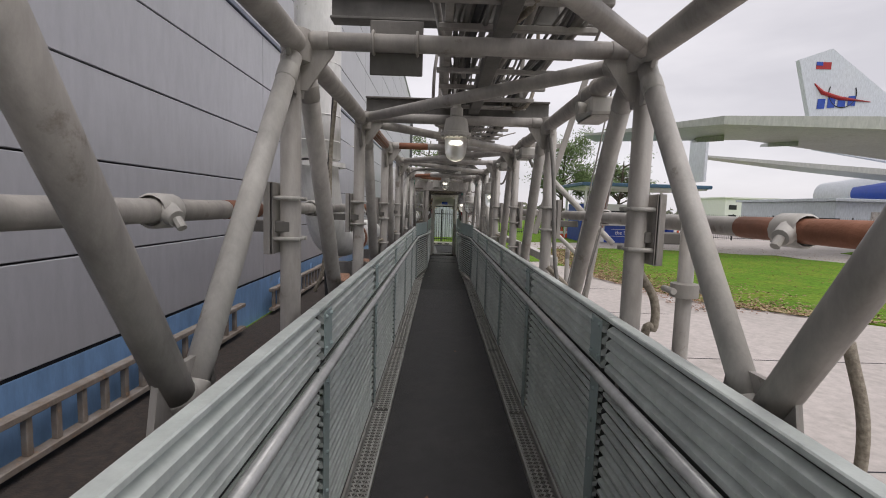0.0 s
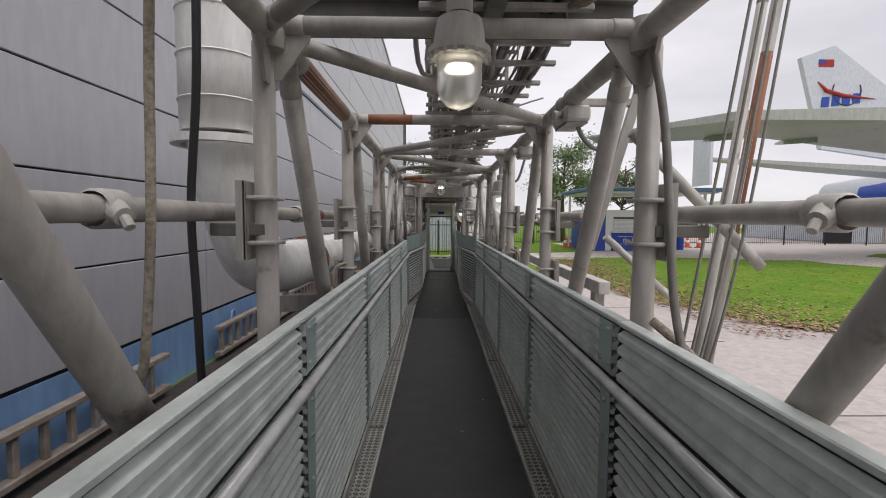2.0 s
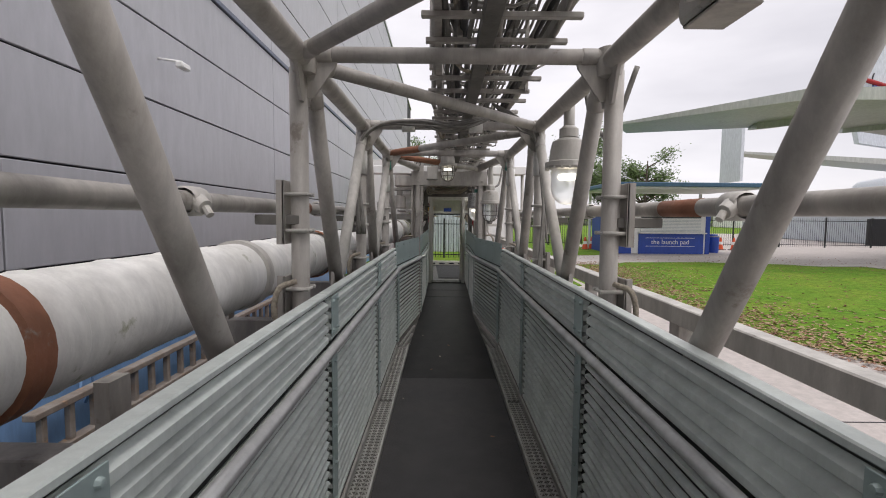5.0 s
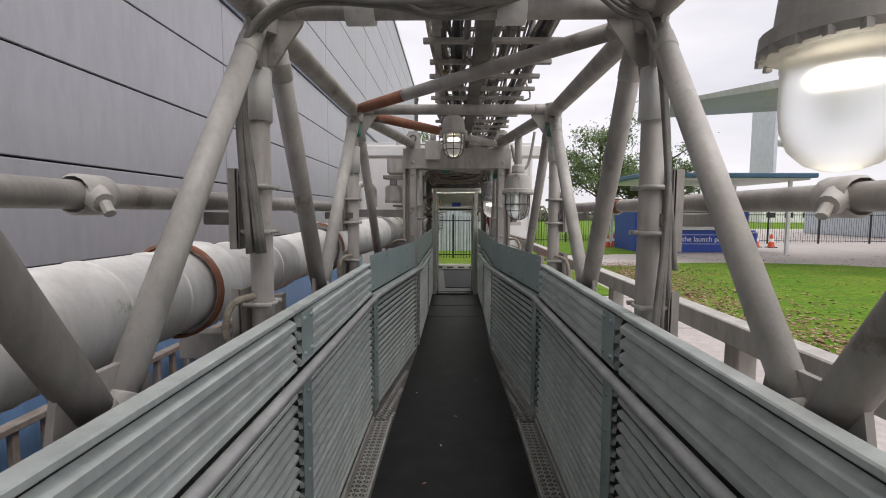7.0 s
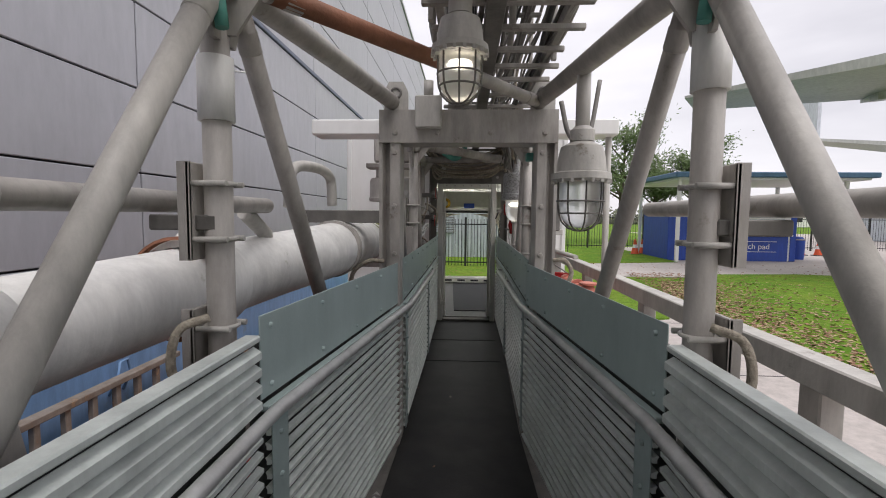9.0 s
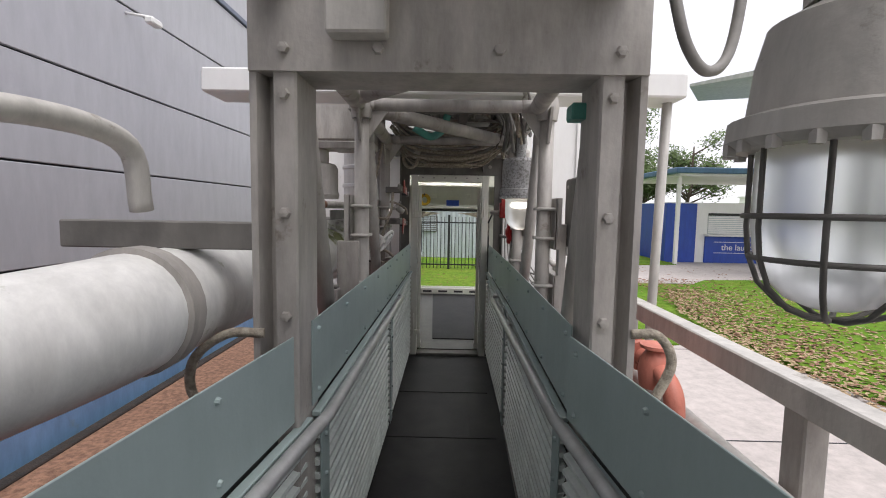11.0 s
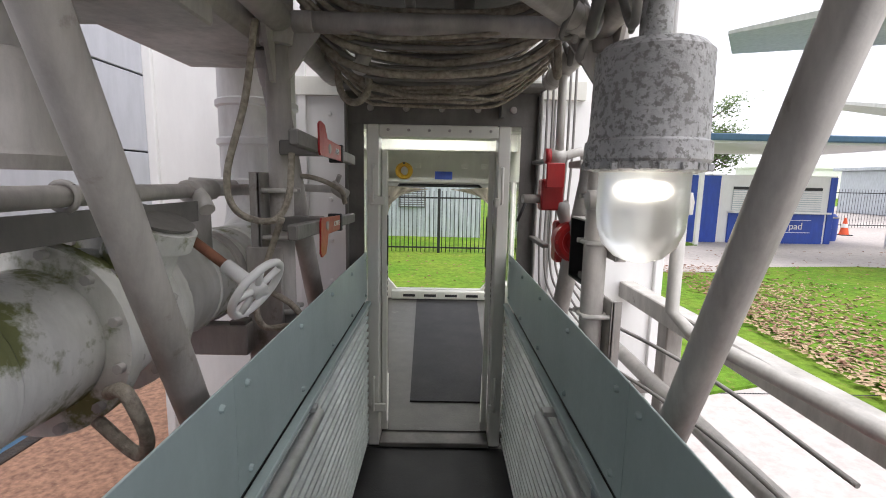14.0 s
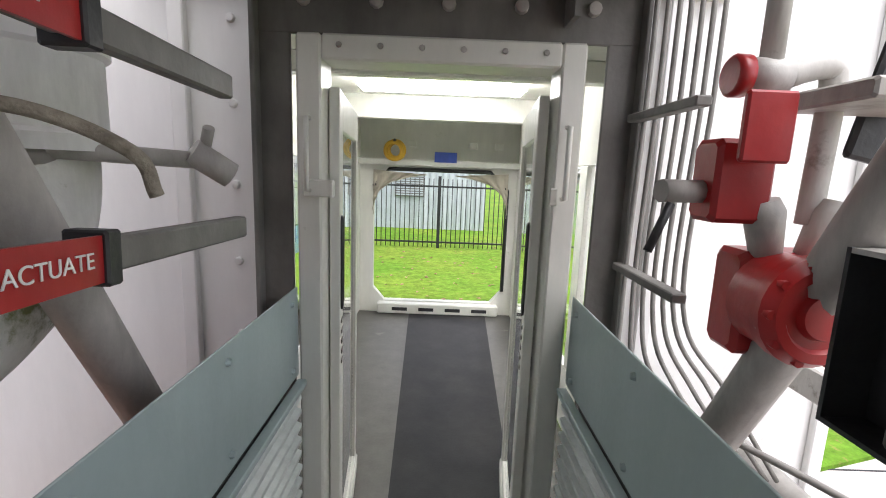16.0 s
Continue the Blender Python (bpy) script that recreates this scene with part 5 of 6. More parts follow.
for x, y in ((1.72, 1.3), (1.86, 1.1)):
    slung_cable([(x, y, 1.2), (x + 0.06, y - 0.02, 0.9), (x + 0.05, y, 0.4), (x + 0.12, y + 0.05, GZ)], 0.018, ROPE, "wrapped hose running down to the ground")
t = thing("stand_pipe", (0, 0, 0), "slim grey stand pipe with a bolted coupling", "stand pipe")
part("pipe", Build().tube([(1.42, 1.68, GZ), (1.42, 1.68, 1.53)], 0.028, 12), STEEL, t)
part("coupling", Build().lathe([(0.028, -0.03), (0.05, -0.025), (0.05, 0.025), (0.028, 0.03)], (1.42, 1.68, 1.28), 14), STEEL, t)
for dx in (-0.06, 0.06):
    part("coupling_bolt", Build().tube([(1.42 + dx, 1.64, 1.28), (1.42 + dx, 1.72, 1.28)], 0.012, 8), STEEL_LIGHT, t)

# ---- fittings beside the narrow part ----
along = NARROW
t = thing("side_panel_box", (0, 0, 0), "flat dark grey metal box hung beside the truss", "metal box")
part("body", Build().box(1.27, 11.5, 1.38, 1.33, 12.12, 1.745, c=0.008), STEEL_DARK, t)
for y in (11.56, 12.06):
    for z in (1.43, 1.7):
        part("screw", Build().lathe([(0.0, -0.006), (0.008, -0.005), (0.01, 0.0)], (1.27, y, z), 8, "x"), STEEL, t)
part("bracket", Build().box(1.225, 12.04, -0.1, 1.265, 12.1, 1.5, c=0.003), STEEL, t)
part("arm", Build().box(1.264, 12.03, 1.33, 1.46, 12.1, 1.379, c=0.004), STEEL_LIGHT, t)
t = thing("perforated_plate", (0, 0, 0), "pale galvanised plate with bolt holes", "metal plate")
part("sheet", Build().box(1.175, 11.1, 1.725, 1.183, 11.46, 2.02, c=0.002), WHITE, t)
for y, z in ((11.2, 1.8), (11.26, 1.86), (11.4, 1.78), (11.42, 1.9), (11.38, 1.9), (11.2, 1.96)):
    part("hole", Build().lathe([(0.0, -0.004), (0.01, -0.004), (0.012, 0.0)], (1.175, y, z), 10, "x"), BLACK, t)
part("hanger", Build().box(1.176, 11.2, 2.02, 1.182, 11.35, 2.14), GALV, t)

t = thing("motor_unit", (0, 0, 0), "grey cylindrical actuator hanging under a bracket plate", "actuator")
part("body", Build().lathe([(0.0, 1.63), (0.12, 1.63), (0.128, 1.66), (0.118, 1.68), (0.118, 1.84), (0.1, 1.87), (0.055, 1.88), (0.055, 1.97), (0.0, 1.97)], (-0.28, 12.8, 0), 24), STEEL, t)
part("bracket_plate", Build().box(-0.42, 12.7, 1.97, 0.1, 12.92, 2.02, c=0.005), STEEL, t)
t = thing("white_tank", (0, 0, 0), "tall white ribbed cylindrical tank by the door", "tank")
part("shell", Build().lathe([(0.0, 1.58), (0.2, 1.58), (0.2, 1.61), (0.17, 1.62), (0.17, 2.7), (0.0, 2.75)], (-0.22, 14.0, 0), 30), DUCTW, t)
for z in (1.78, 1.95, 2.3):
    part("rib", Build().lathe([(0.17, z - 0.02), (0.182, z - 0.012), (0.182, z + 0.012), (0.17, z + 0.02)], (-0.22, 14.0, 0), 30), WHITE, t)

t = thing("gate_valve", (0, 0, 0), "mossy pale valve on the duct with a white handwheel", "valve")
part("body", Build().lathe([(ER, 12.66), (0.205, 12.66), (0.205, 12.7), (0.165, 12.715), (0.175, 12.78), (0.165, 12.845), (0.205, 12.86), (0.205, 12.9), (ER, 12.9)], (EX, 0, EZ), 32, "y"), MOSSY, t)
for k in range(12):
    a = 2 * math.pi * (k + 0.5) / 12
    for y0, y1 in ((12.645, 12.72), (12.84, 12.915)):
        part("flange_bolt", Build().tube([(EX + 0.187 * math.cos(a), y0, EZ + 0.187 * math.sin(a)), (EX + 0.187 * math.cos(a), y1, EZ + 0.187 * math.sin(a))], 0.011, 6), STEEL_LIGHT, t)
g = Build().lathe([(0.0, 0.0), (0.075, 0.0), (0.078, 0.11), (0.1, 0.115), (0.1, 0.16), (0.0, 0.165)], (0, 0, 0), 24)
bm_tilt = pose(-0.09, 12.84, 1.37, 0, 22, 0)
g.v = [tuple(bm_tilt @ Vector(p)) for p in g.v]
part("bonnet", g, MOSSY, t)
g = Build().lathe([(0.0, 0.163), (0.085, 0.163), (0.09, 0.172), (0.02, 0.18), (0.0, 0.18)], (0, 0, 0), 20)
g.v = [tuple(bm_tilt @ Vector(p)) for p in g.v]
part("packing_cover", g, STEEL_DARK, t, "dark rusty packing cover")
c = Vector((0.15, 12.985, 1.325))
nn = Vector((0.78, -0.16, -0.52)).normalized()
uu = nn.orthogonal().normalized()
vv2 = nn.cross(uu)
part("stem", Build().tube([c - nn * 0.24, c - nn * 0.1], 0.014, 8), RUST, t, "rusty valve stem")
part("stem_sleeve", Build().tube([c - nn * 0.11, c - nn * 0.01], 0.02, 10), WHITE, t)
wheel = part("handwheel", Build().ring(c, nn, 0.088, 0.011, 32, 8), WHITE, t, "white spoked handwheel")
for k in range(5):
    a = 2 * math.pi * k / 5
    part("spoke", Build().tube([c, c + (uu * math.cos(a) + vv2 * math.sin(a)) * 0.086], 0.009, 6), WHITE, wheel)
part("hub", Build().tube([c - nn * 0.018, c + nn * 0.018], 0.024, 12), WHITE, wheel)
slung = curve_points([(0.0, 12.62, 1.2), (0.06, 12.58, 1.22), (0.08, 12.6, 1.12), (0.03, 12.64, 1.06), (-0.06, 12.66, 1.12)], 8)
part("drain_hose", Build().tube(slung, 0.014, 8), ROPE, t, "grey wrapped hose loop")
t = thing("side_pipe", (0, 0, 0), "grey pipe with a rust-red length running above the duct", "pipe")
part("pipe", Build().tube([(0.0, 11.5, 1.585), (-0.02, 12.4, 1.583), (-0.09, 13.2, 1.58), (-0.1, 14.05, 1.57)], 0.02, 12), STEEL, t)
part("primed_length", Build().tube([(0.0, 11.53, 1.585), (-0.005, 11.86, 1.584)], 0.0215, 12), RUST, t, "rust-red primed length")
part("elbow", Build().tube([(0.0, 11.5, 1.585), (0.03, 11.46, 1.58), (0.045, 11.45, 1.555)], 0.026, 10), STEEL_LIGHT, t)
part("tee", Build().tube([(-0.085, 13.1, 1.58), (-0.095, 13.26, 1.58)], 0.032, 12), STEEL, t)
part("drop_pipe", Build().tube([(-0.09, 13.18, 1.58), (-0.09, 13.18, EZ + 0.1)], 0.028, 12), STEEL, t)
part("cock", Build().tube([(-0.085, 13.15, 1.58), (-0.03, 13.08, 1.555), (-0.01, 13.06, 1.53)], 0.022, 10), STEEL_LIGHT, t)
part("carrier_angle", Build().box(-0.2, 12.1, 1.5, -0.03, 13.05, 1.507).box(-0.037, 12.1, 1.507, -0.03, 13.05, 1.555), STEEL_DARK, t)
part("carrier_strap", Build().ring((-0.035, 12.6, 1.582), (0, 1, 0), 0.026, 0.006, 16, 6), STEEL, t)


def lever(p0, p1, tag_at, word, label):
    t = thing("release_lever", (0, 0, 0), label, "lever", "release levers")
    a, c = Vector(p0), Vector(p1)
    d = (c - a).normalized()
    up = Vector((0, 0, 1))
    up = (up - d * up.dot(d)).normalized()
    side = up.cross(d)
    m = Matrix((d.to_4d(), side.to_4d(), up.to_4d(), (0, 0, 0, 1))).transposed()
    for i in range(3):
        m[3][i] = 0
    m = Matrix.Translation(a) @ m
    ln = (c - a).length
    part("bar", Build().box(-0.12, -0.014, -0.022, ln, 0.014, 0.022, m=m, c=0.004), STEEL_DARK, t)
    s, e, dz = tag_at
    o = [(s, -0.02 if dz > 0 else 0.02), (s - 0.006, dz * 0.85), (s + 0.015, dz), (s + 0.075, dz * 0.94), (s + 0.098, dz * 0.62), (s + 0.115, 0.03 if dz > 0 else -0.03), (e, 0.028 if dz > 0 else -0.028), (e, -0.028 if dz > 0 else 0.028), (s + 0.01, -0.03 if dz > 0 else 0.03)]
    g = Build().prism(o, -0.022, -0.016, "y")
    g.v = [tuple(m @ Vector(p)) for p in g.v]
    # the flag hangs on the side that faces the walkway's near end
    part("flag", g, RED, t, "bright red warning flag")
    part("clip", Build().box(e - 0.015, -0.028, -0.034, e + 0.012, 0.026, 0.034, m=m, c=0.003), BLACK, t)
    tc = bpy.data.curves.new("lettering", "FONT")
    tc.body, tc.size, tc.extrude = word, 0.03 if len(word) < 4 else 0.027, 0.0006
    tc.align_x, tc.align_y = "CENTER", "CENTER"
    ob = new("lettering", tc)
    tc.materials.append(WHITE)
    ob.parent = t
    ob.matrix_basis = m @ Matrix.Translation(((s + 0.115 + e) / 2 + 0.03, -0.0236, 0.0)) @ Matrix.Rotation(radians(90), 4, "X")
    ob["label"] = "worn white stencilled word"
    part("mount", Build().box(0.1, 13.335, a.z - 0.03, 0.235, 13.4, a.z + 0.02, c=0.004), STEEL_DARK, t)
    part("pivot", Build().tube([a + d * 0.23 + side * 0.03, a + d * 0.23 - side * 0.026], 0.016, 10), STEEL, t)
    return t


lever((0.245, 13.14, 1.728), (0.22, 13.99, 1.71), (0.09, 0.46, 0.075), "ARM", "steel lever with a red flag lettered ARM")
lever((0.24, 13.12, 1.472), (0.2, 14.08, 1.432), (0.14, 0.5, -0.1), "ACTUATE", "steel lever with a red flag lettered ACTUATE")
for p in ([(0.15, 13.2, 1.5), (0.1, 13.22, 1.38), (0.06, 13.2, 1.24), (0.08, 13.2, 1.15), (0.15, 13.24, 1.14)], [(0.05, 13.3, 1.25), (0.16, 13.26, 1.2), (0.2, 13.28, 1.1), (0.13, 13.3, 1.0)], [(-0.1, 13.6, 1.62), (0.1, 13.65, 1.63), (0.22, 13.7, 1.58), (0.24, 13.72, 1.52)], [(0.09, 13.2, 2.08), (0.05, 13.2, 1.85), (0.0, 13.17, 1.63), (0.03, 13.16, 1.52), (0.12, 13.2, 1.49), (0.165, 13.22, 1.56), (0.17, 13.25, 1.7)]):
    slung_cable(p, 0.0105, ROPE, "cloth-wrapped cable looping among the valve gear")
t = thing("wall_tap", (0, 0, 0), "grey tap and pipe fixed by the doorway", "tap")
part("pipe", Build().tube([(-0.4, 13.7, 1.6), (0.12, 14.1, 1.57)], 0.018, 10), STEEL, t)
part("body", Build().tube([(0.1, 14.08, 1.59), (0.16, 14.13, 1.54)], 0.03, 10), STEEL, t)
part("handle", Build().tube([(0.12, 14.1, 1.6), (0.14, 14.08, 1.64)], 0.012, 8), STEEL, t)

# open side by the door
t = thing("fire_call_box", (0, 0, 0), "red fire alarm pull box with a lifted cover", "alarm box")
part("body", Build().box(1.09, 13.84, 1.5, 1.19, 13.92, 1.64, c=0.008), RED, t)
part("cover", Build().box(1.1, 13.8, 1.6, 1.18, 13.815, 1.71, c=0.004), RED, t)
part("tap", Build().tube([(1.01, 13.86, 1.55), (1.09, 13.88, 1.55)], 0.02, 10), STEEL, t)
part("tap_lever", Build().tube([(1.02, 13.84, 1.53), (0.985, 13.83, 1.45)], 0.008, 6), BLACK, t)
t = thing("alarm_horn", (0, 0, 0), "round red alarm housing with bolted cover", "alarm")
part("body", Build().lathe([(0.0, 13.74), (0.035, 13.74), (0.04, 13.752), (0.055, 13.752), (0.06, 13.745), (0.076, 13.745), (0.09, 13.765), (0.09, 13.79), (0.083, 13.795), (0.083, 13.86), (0.0, 13.86)], (1.23, 0, 1.37), 26, "y"), RED, t)
part("back_box", Build().box(1.17, 13.86, 1.26, 1.4, 13.95, 1.45, c=0.01), RED, t)
for k in range(10):
    a = 2 * math.pi * k / 10
    part("bolt", Build().tube([(1.23 + 0.08 * math.cos(a), 13.748, 1.37 + 0.08 * math.sin(a)), (1.23 + 0.08 * math.cos(a), 13.775, 1.37 + 0.08 * math.sin(a))], 0.008, 6), RED, t)
t = thing("red_plug", (0, 0, 0), "small red capped plug on grey conduit", "plug")
part("cap", Build().tube([(1.1, 13.86, 1.74), (1.105, 13.86, 1.74), (1.125, 13.86, 1.74)], 0.034, 16, radii=[0.028, 0.034, 0.034]), RED, t)
part("tee_body", Build().tube([(1.125, 13.86, 1.74), (1.19, 13.86, 1.74)], 0.03, 14), STEEL_LIGHT, t)
part("conduit_top", Build().tube([(1.165, 13.86, 1.76), (1.165, 13.86, 2.2)], 0.018, 10), STEEL_LIGHT, t)
part("conduit_bend", Build().tube(curve_points([(1.19, 13.86, 1.74), (1.23, 13.865, 1.755), (1.27, 13.87, 1.76), (1.285, 13.875, 1.72), (1.285, 13.88, 1.5)], 5), 0.02, 12), STEEL_LIGHT, t)
for x, lean in ((1.215, -0.03), (1.285, 0.03)):
    part("hub", Build().tube([(x + lean, 13.86, 1.54), (x + lean * 0.8, 13.86, 1.52), (x, 13.87, 1.43)], 0.03, 14, radii=[0.026, 0.033, 0.024]), STEEL_LIGHT, t)
t = thing("open_black_box", (0, 0, 0), "open dark junction box fixed to a post", "junction box")
for nm, q, mt in (("back", (1.254, 13.46, 1.24, 1.26, 13.68, 1.49), STEEL_LIGHT), ("lining", (1.248, 13.468, 1.248, 1.2535, 13.672, 1.482), BLACK), ("near_side", (1.185, 13.456, 1.24, 1.2535, 13.467, 1.49), STEEL_LIGHT), ("far_side", (1.185, 13.673, 1.24, 1.2535, 13.68, 1.49), BLACK), ("bottom", (1.185, 13.4675, 1.24, 1.2535, 13.6725, 1.2475), BLACK), ("top", (1.185, 13.4675, 1.4825, 1.2535, 13.6725, 1.49), STEEL_LIGHT)):
    part(nm, Build().box(*q), mt, t)
part("terminals", Build().box(1.2, 13.5, 1.248, 1.245, 13.6, 1.275, c=0.004), STEEL_DARK, t)
part("strap", Build().box(1.2, 13.38, 1.34, 1.215, 13.456, 1.38, c=0.003), STEEL, t)
t = thing("dark_board", (0, 0, 0), "dark flat board clamped behind a sloping strut", "board")
part("board", Build().box(-0.04, -0.01, -0.15, 0.04, 0.01, 0.15, m=pose(1.43, 13.92, 1.76, 0, 12, 0), c=0.006), BLACK, t)
part("clamp", Build().box(1.22, 13.72, 1.69, 1.43, 13.905, 1.72, c=0.004), STEEL, t)
t = thing("conduit_run", (0, 0, 0), "grey pipe with elbows from a post down to the rail", "pipe")
part("pipe", Build().tube([(1.17, 13.28, 1.57), (1.43, 13.28, 1.57)], 0.02, 12), STEEL_LIGHT, t)
part("elbow", Build().lathe([(0.0, 1.53), (0.035, 1.53), (0.037, 1.57), (0.03, 1.6), (0.0, 1.605)], (1.43, 13.28, 0), 14), STEEL_LIGHT, t)
part("drop", Build().tube([(1.43, 13.28, 1.55), (1.43, 13.28, 1.2), (1.46, 13.2, 1.15), (1.62, 12.2, 1.12)], 0.022, 12), STEEL_LIGHT, t)
part("coupling", Build().tube([(1.12, 13.28, 1.57), (1.2, 13.28, 1.57)], 0.032, 12), STEEL_LIGHT, t)
for n in range(7):
    x = 1.18 + 0.03 * n
    slung_cable([(x, 14.36, 2.3), (x + 0.004, 14.37, 1.8), (x, 14.38, 1.2), (x + 0.03 + 0.02 * n, 14.36, 0.95), (x + 0.3, 14.3, 0.7)], 0.007, CABLE, "thin conduit running down the white wall", "conduit")
for z in (0.8, 1.0):
    slung_cable([(1.2, 14.2, z), (1.45, 13.8, z - 0.02), (1.62, 13.3, z - 0.06), (1.68, 12.8, z - 0.1)], 0.008, CABLE, "grey conduit low behind the guard panel", "conduit")
for z in (1.3, 1.72):
    tagged(part("wall_strap", Build().box(1.15, 14.05, z, 1.185, 14.41, z + 0.022, c=0.003), STEEL_DARK), "short grey steel strap on the doorway jamb", "strap", "jamb straps")

t = thing("fire_main", (0, 0, 0), "salmon-red fire main pipe with a bolted valve", "fire pipe")
part("pipe", Build().tube(curve_points([(1.55, 12.26, 0.9), (1.56, 12.0, 0.89), (1.58, 11.6, 0.87), (1.59, 11.46, 0.82), (1.59, 11.42, 0.7), (1.59, 11.42, 0.4), (1.59, 11.42, GZ)], 6), 0.042, 14), SALMON, t)
part("end_cap", Build().tube([(1.55, 12.22, 0.9), (1.55, 12.3, 0.9)], 0.052, 14), SALMON, t)
for y, z in ((11.9, 0.885), (11.72, 0.88)):
    part("flange", Build().lathe([(0.03, y), (0.075, y), (0.075, y + 0.03), (0.03, y + 0.03)], (1.575, 0, z), 18, "y"), SALMON, t)
part("valve_body", Build().lathe([(0.0, 0.76), (0.065, 0.78), (0.075, 0.86), (0.06, 0.92), (0.04, 0.95), (0.07, 0.96), (0.07, 0.975), (0.0, 0.985)], (1.58, 11.6, 0), 18), SALMON, t)
part("leg", Build().tube([(1.56, 12.1, GZ), (1.56, 12.1, 0.86)], 0.025, 10), SALMON, t)
t = thing("red_drum", (0, 0, 0), "bright red plastic drum on the paving", "drum")
part("shell", Build().lathe([(0.0, GZ), (0.145, GZ), (0.15, GZ + 0.05), (0.145, 0.4), (0.155, 0.9), (0.15, 0.93), (0.14, 0.92), (0.13, 0.8), (0.0, 0.78)], (1.49, 12.5, 0), 28), RED, t)
t = thing("red_trough", (0, 0, 0), "red painted steel trough on the ground", "trough")
g = Build().box(-1.0, 10.2, -0.05, -0.6, 12.4, -0.02)
for a in ((-1.02, 10.2, -0.05, -0.98, 12.4, 0.12), (-0.62, 10.2, -0.05, -0.58, 12.4, 0.12), (-0.98, 10.2, -0.05, -0.62, 10.24, 0.12), (-0.98, 12.36, -0.05, -0.62, 12.4, 0.12)):
    g.box(*a, c=0.004)
part("tray", g, RED, t)
for y in (10.3, 12.2):
    part("foot", Build().box(-0.95, y, GZ, -0.65, y + 0.06, -0.05), STEEL, t)
t = thing("red_post", (0, 0, 0), "thin red painted post by the wall", "post")
part("shaft", Build().tube([(-0.55, 14.9, GZ), (-0.55, 14.9, 1.6)], 0.035, 10), RED, t)
t = thing("pipe_branch", (0, 0, 0), "grey pipe branch with elbows above the duct", "pipe branch")
part("loop", Build().tube(curve_points([(-0.3, 10.3, 1.53), (-0.3, 10.35, 1.72), (-0.26, 10.55, 1.76), (-0.22, 10.75, 1.72), (-0.22, 10.8, 1.55)], 6), 0.03, 12), STEEL_LIGHT, t)
part("drop", Build().tube([(-0.34, 9.9, 1.5), (-0.34, 10.1, 1.4), (-0.34, 10.12, 1.3)], 0.035, 12), STEEL_LIGHT, t)
part("cross_arm", Build().box(-0.5, 10.85, 1.44, 0.076, 10.93, 1.52, c=0.004), STEEL_DARK, t)
for x, y in ((-0.1, 10.6), (-0.6, 12.3)):
    tagged(part("lifting_eye", Build().ring((DX + 0.05, y - 2.2 if y < 11 else y - 2.6, DZ + DR + 0.02), (1, 0.2, 0), 0.045, 0.016, 18, 8), DUCTW), "white lifting eye on top of the duct", "lifting eye", "lifting eyes")

along = 0.0
# litter on the deck
for n in range(16):
    x, y = rnd.uniform(0.2, 1.0), rnd.uniform(0.8, 12.5)
    s = rnd.uniform(0.006, 0.014)
    a = rnd.uniform(0, 360)
    g = Build().add([tuple(pose(x, y, 0.0, 0, 0, a) @ Vector(p)) for p in ((-s * 1.6, 0, 0.003), (0, -s, 0.004), (s * 1.6, 0, 0.008), (0, s, 0.004), (0, 0, 0.009))], [(0, 1, 4), (1, 2, 4), (2, 3, 4), (3, 0, 4)])
    tagged(part("dead_leaf", g, rnd.choice((CLOTH, MULCH, MULCH))), "small dry leaf lying on the deck", "leaf", "leaves on the deck")

# wall cameras and lights on the building
for y, z in ((9.2, 3.05), (14.2, 3.3)):
    t = thing("wall_camera", (0, 0, 0), "small white security camera on a wall arm", "camera", "wall cameras")
    part("arm", Build().tube([(WX, y, z), (WX + 0.22, y + 0.05, z - 0.02)], 0.012, 8), WHITE, t)
    part("head", Build().box(WX + 0.18, y - 0.02, z - 0.09, WX + 0.26, y + 0.14, z - 0.03, c=0.012), WHITE, t)
t = thing("flood_light", (0, 0, 0), "dark flood light on the building roof edge", "flood light")
part("body", Build().box(WX - 0.1, 20, 11.0, WX + 0.3, 20.5, 11.4, c=0.05), STEEL_DARK, t)
part("post", Build().tube([(WX - 0.1, 20.2, 10.9), (WX, 20.2, 11.1)], 0.04, 8), STEEL_DARK, t)

# ---- outdoors: kiosk and shelter ----
t = thing("kiosk", (0, 0, 0), "blue and white food kiosk with a serving window", "kiosk")
KX0, KX1, KY = 9.0, 14.1, 28.0
part("body", Build().box(KX0, KY, GZ, KX1, KY + 2.6, 2.02, c=0.02), WHITE, t)
part("blue_side", Build().box(KX0 - 0.02, KY - 0.03, GZ, KX0 + 1.15, KY + 2.64, 1.98, c=0.01), BLUE, t)
part("blue_front", Build().box(KX0 + 1.5, KY - 0.06, GZ, KX1 - 0.3, KY, 0.72, c=0.01), BLUE, t)
part("blue_corner", Build().box(KX1 - 0.2, KY - 0.03, GZ, KX1 + 0.03, KY + 2.63, 1.98, c=0.01), BLUE, t)
part("shutter", Build().box(KX0 + 1.6, KY - 0.03, 0.82, KX1 - 0.45, KY, 1.5), SHED, t, "ribbed roller shutter")
for k in range(9):
    part("shutter_slat", Build().box(KX0 + 1.6, KY - 0.045, 0.84 + 0.074 * k, KX1 - 0.45, KY - 0.03, 0.89 + 0.074 * k), WHITE, t)
part("counter", Build().box(KX0 + 1.45, KY - 0.35, 0.74, KX1 - 0.3, KY, 0.8, c=0.01), WHITE, t)
part("shade_gap", Build().box(KX0 + 1.6, KY - 0.02, 1.52, KX1 - 0.45, KY - 0.005, 1.62), BLACK, t)
tc = bpy.data.curves.new("sign", "FONT")
tc.body, tc.size, tc.extrude = "the launch pad", 0.33, 0.004
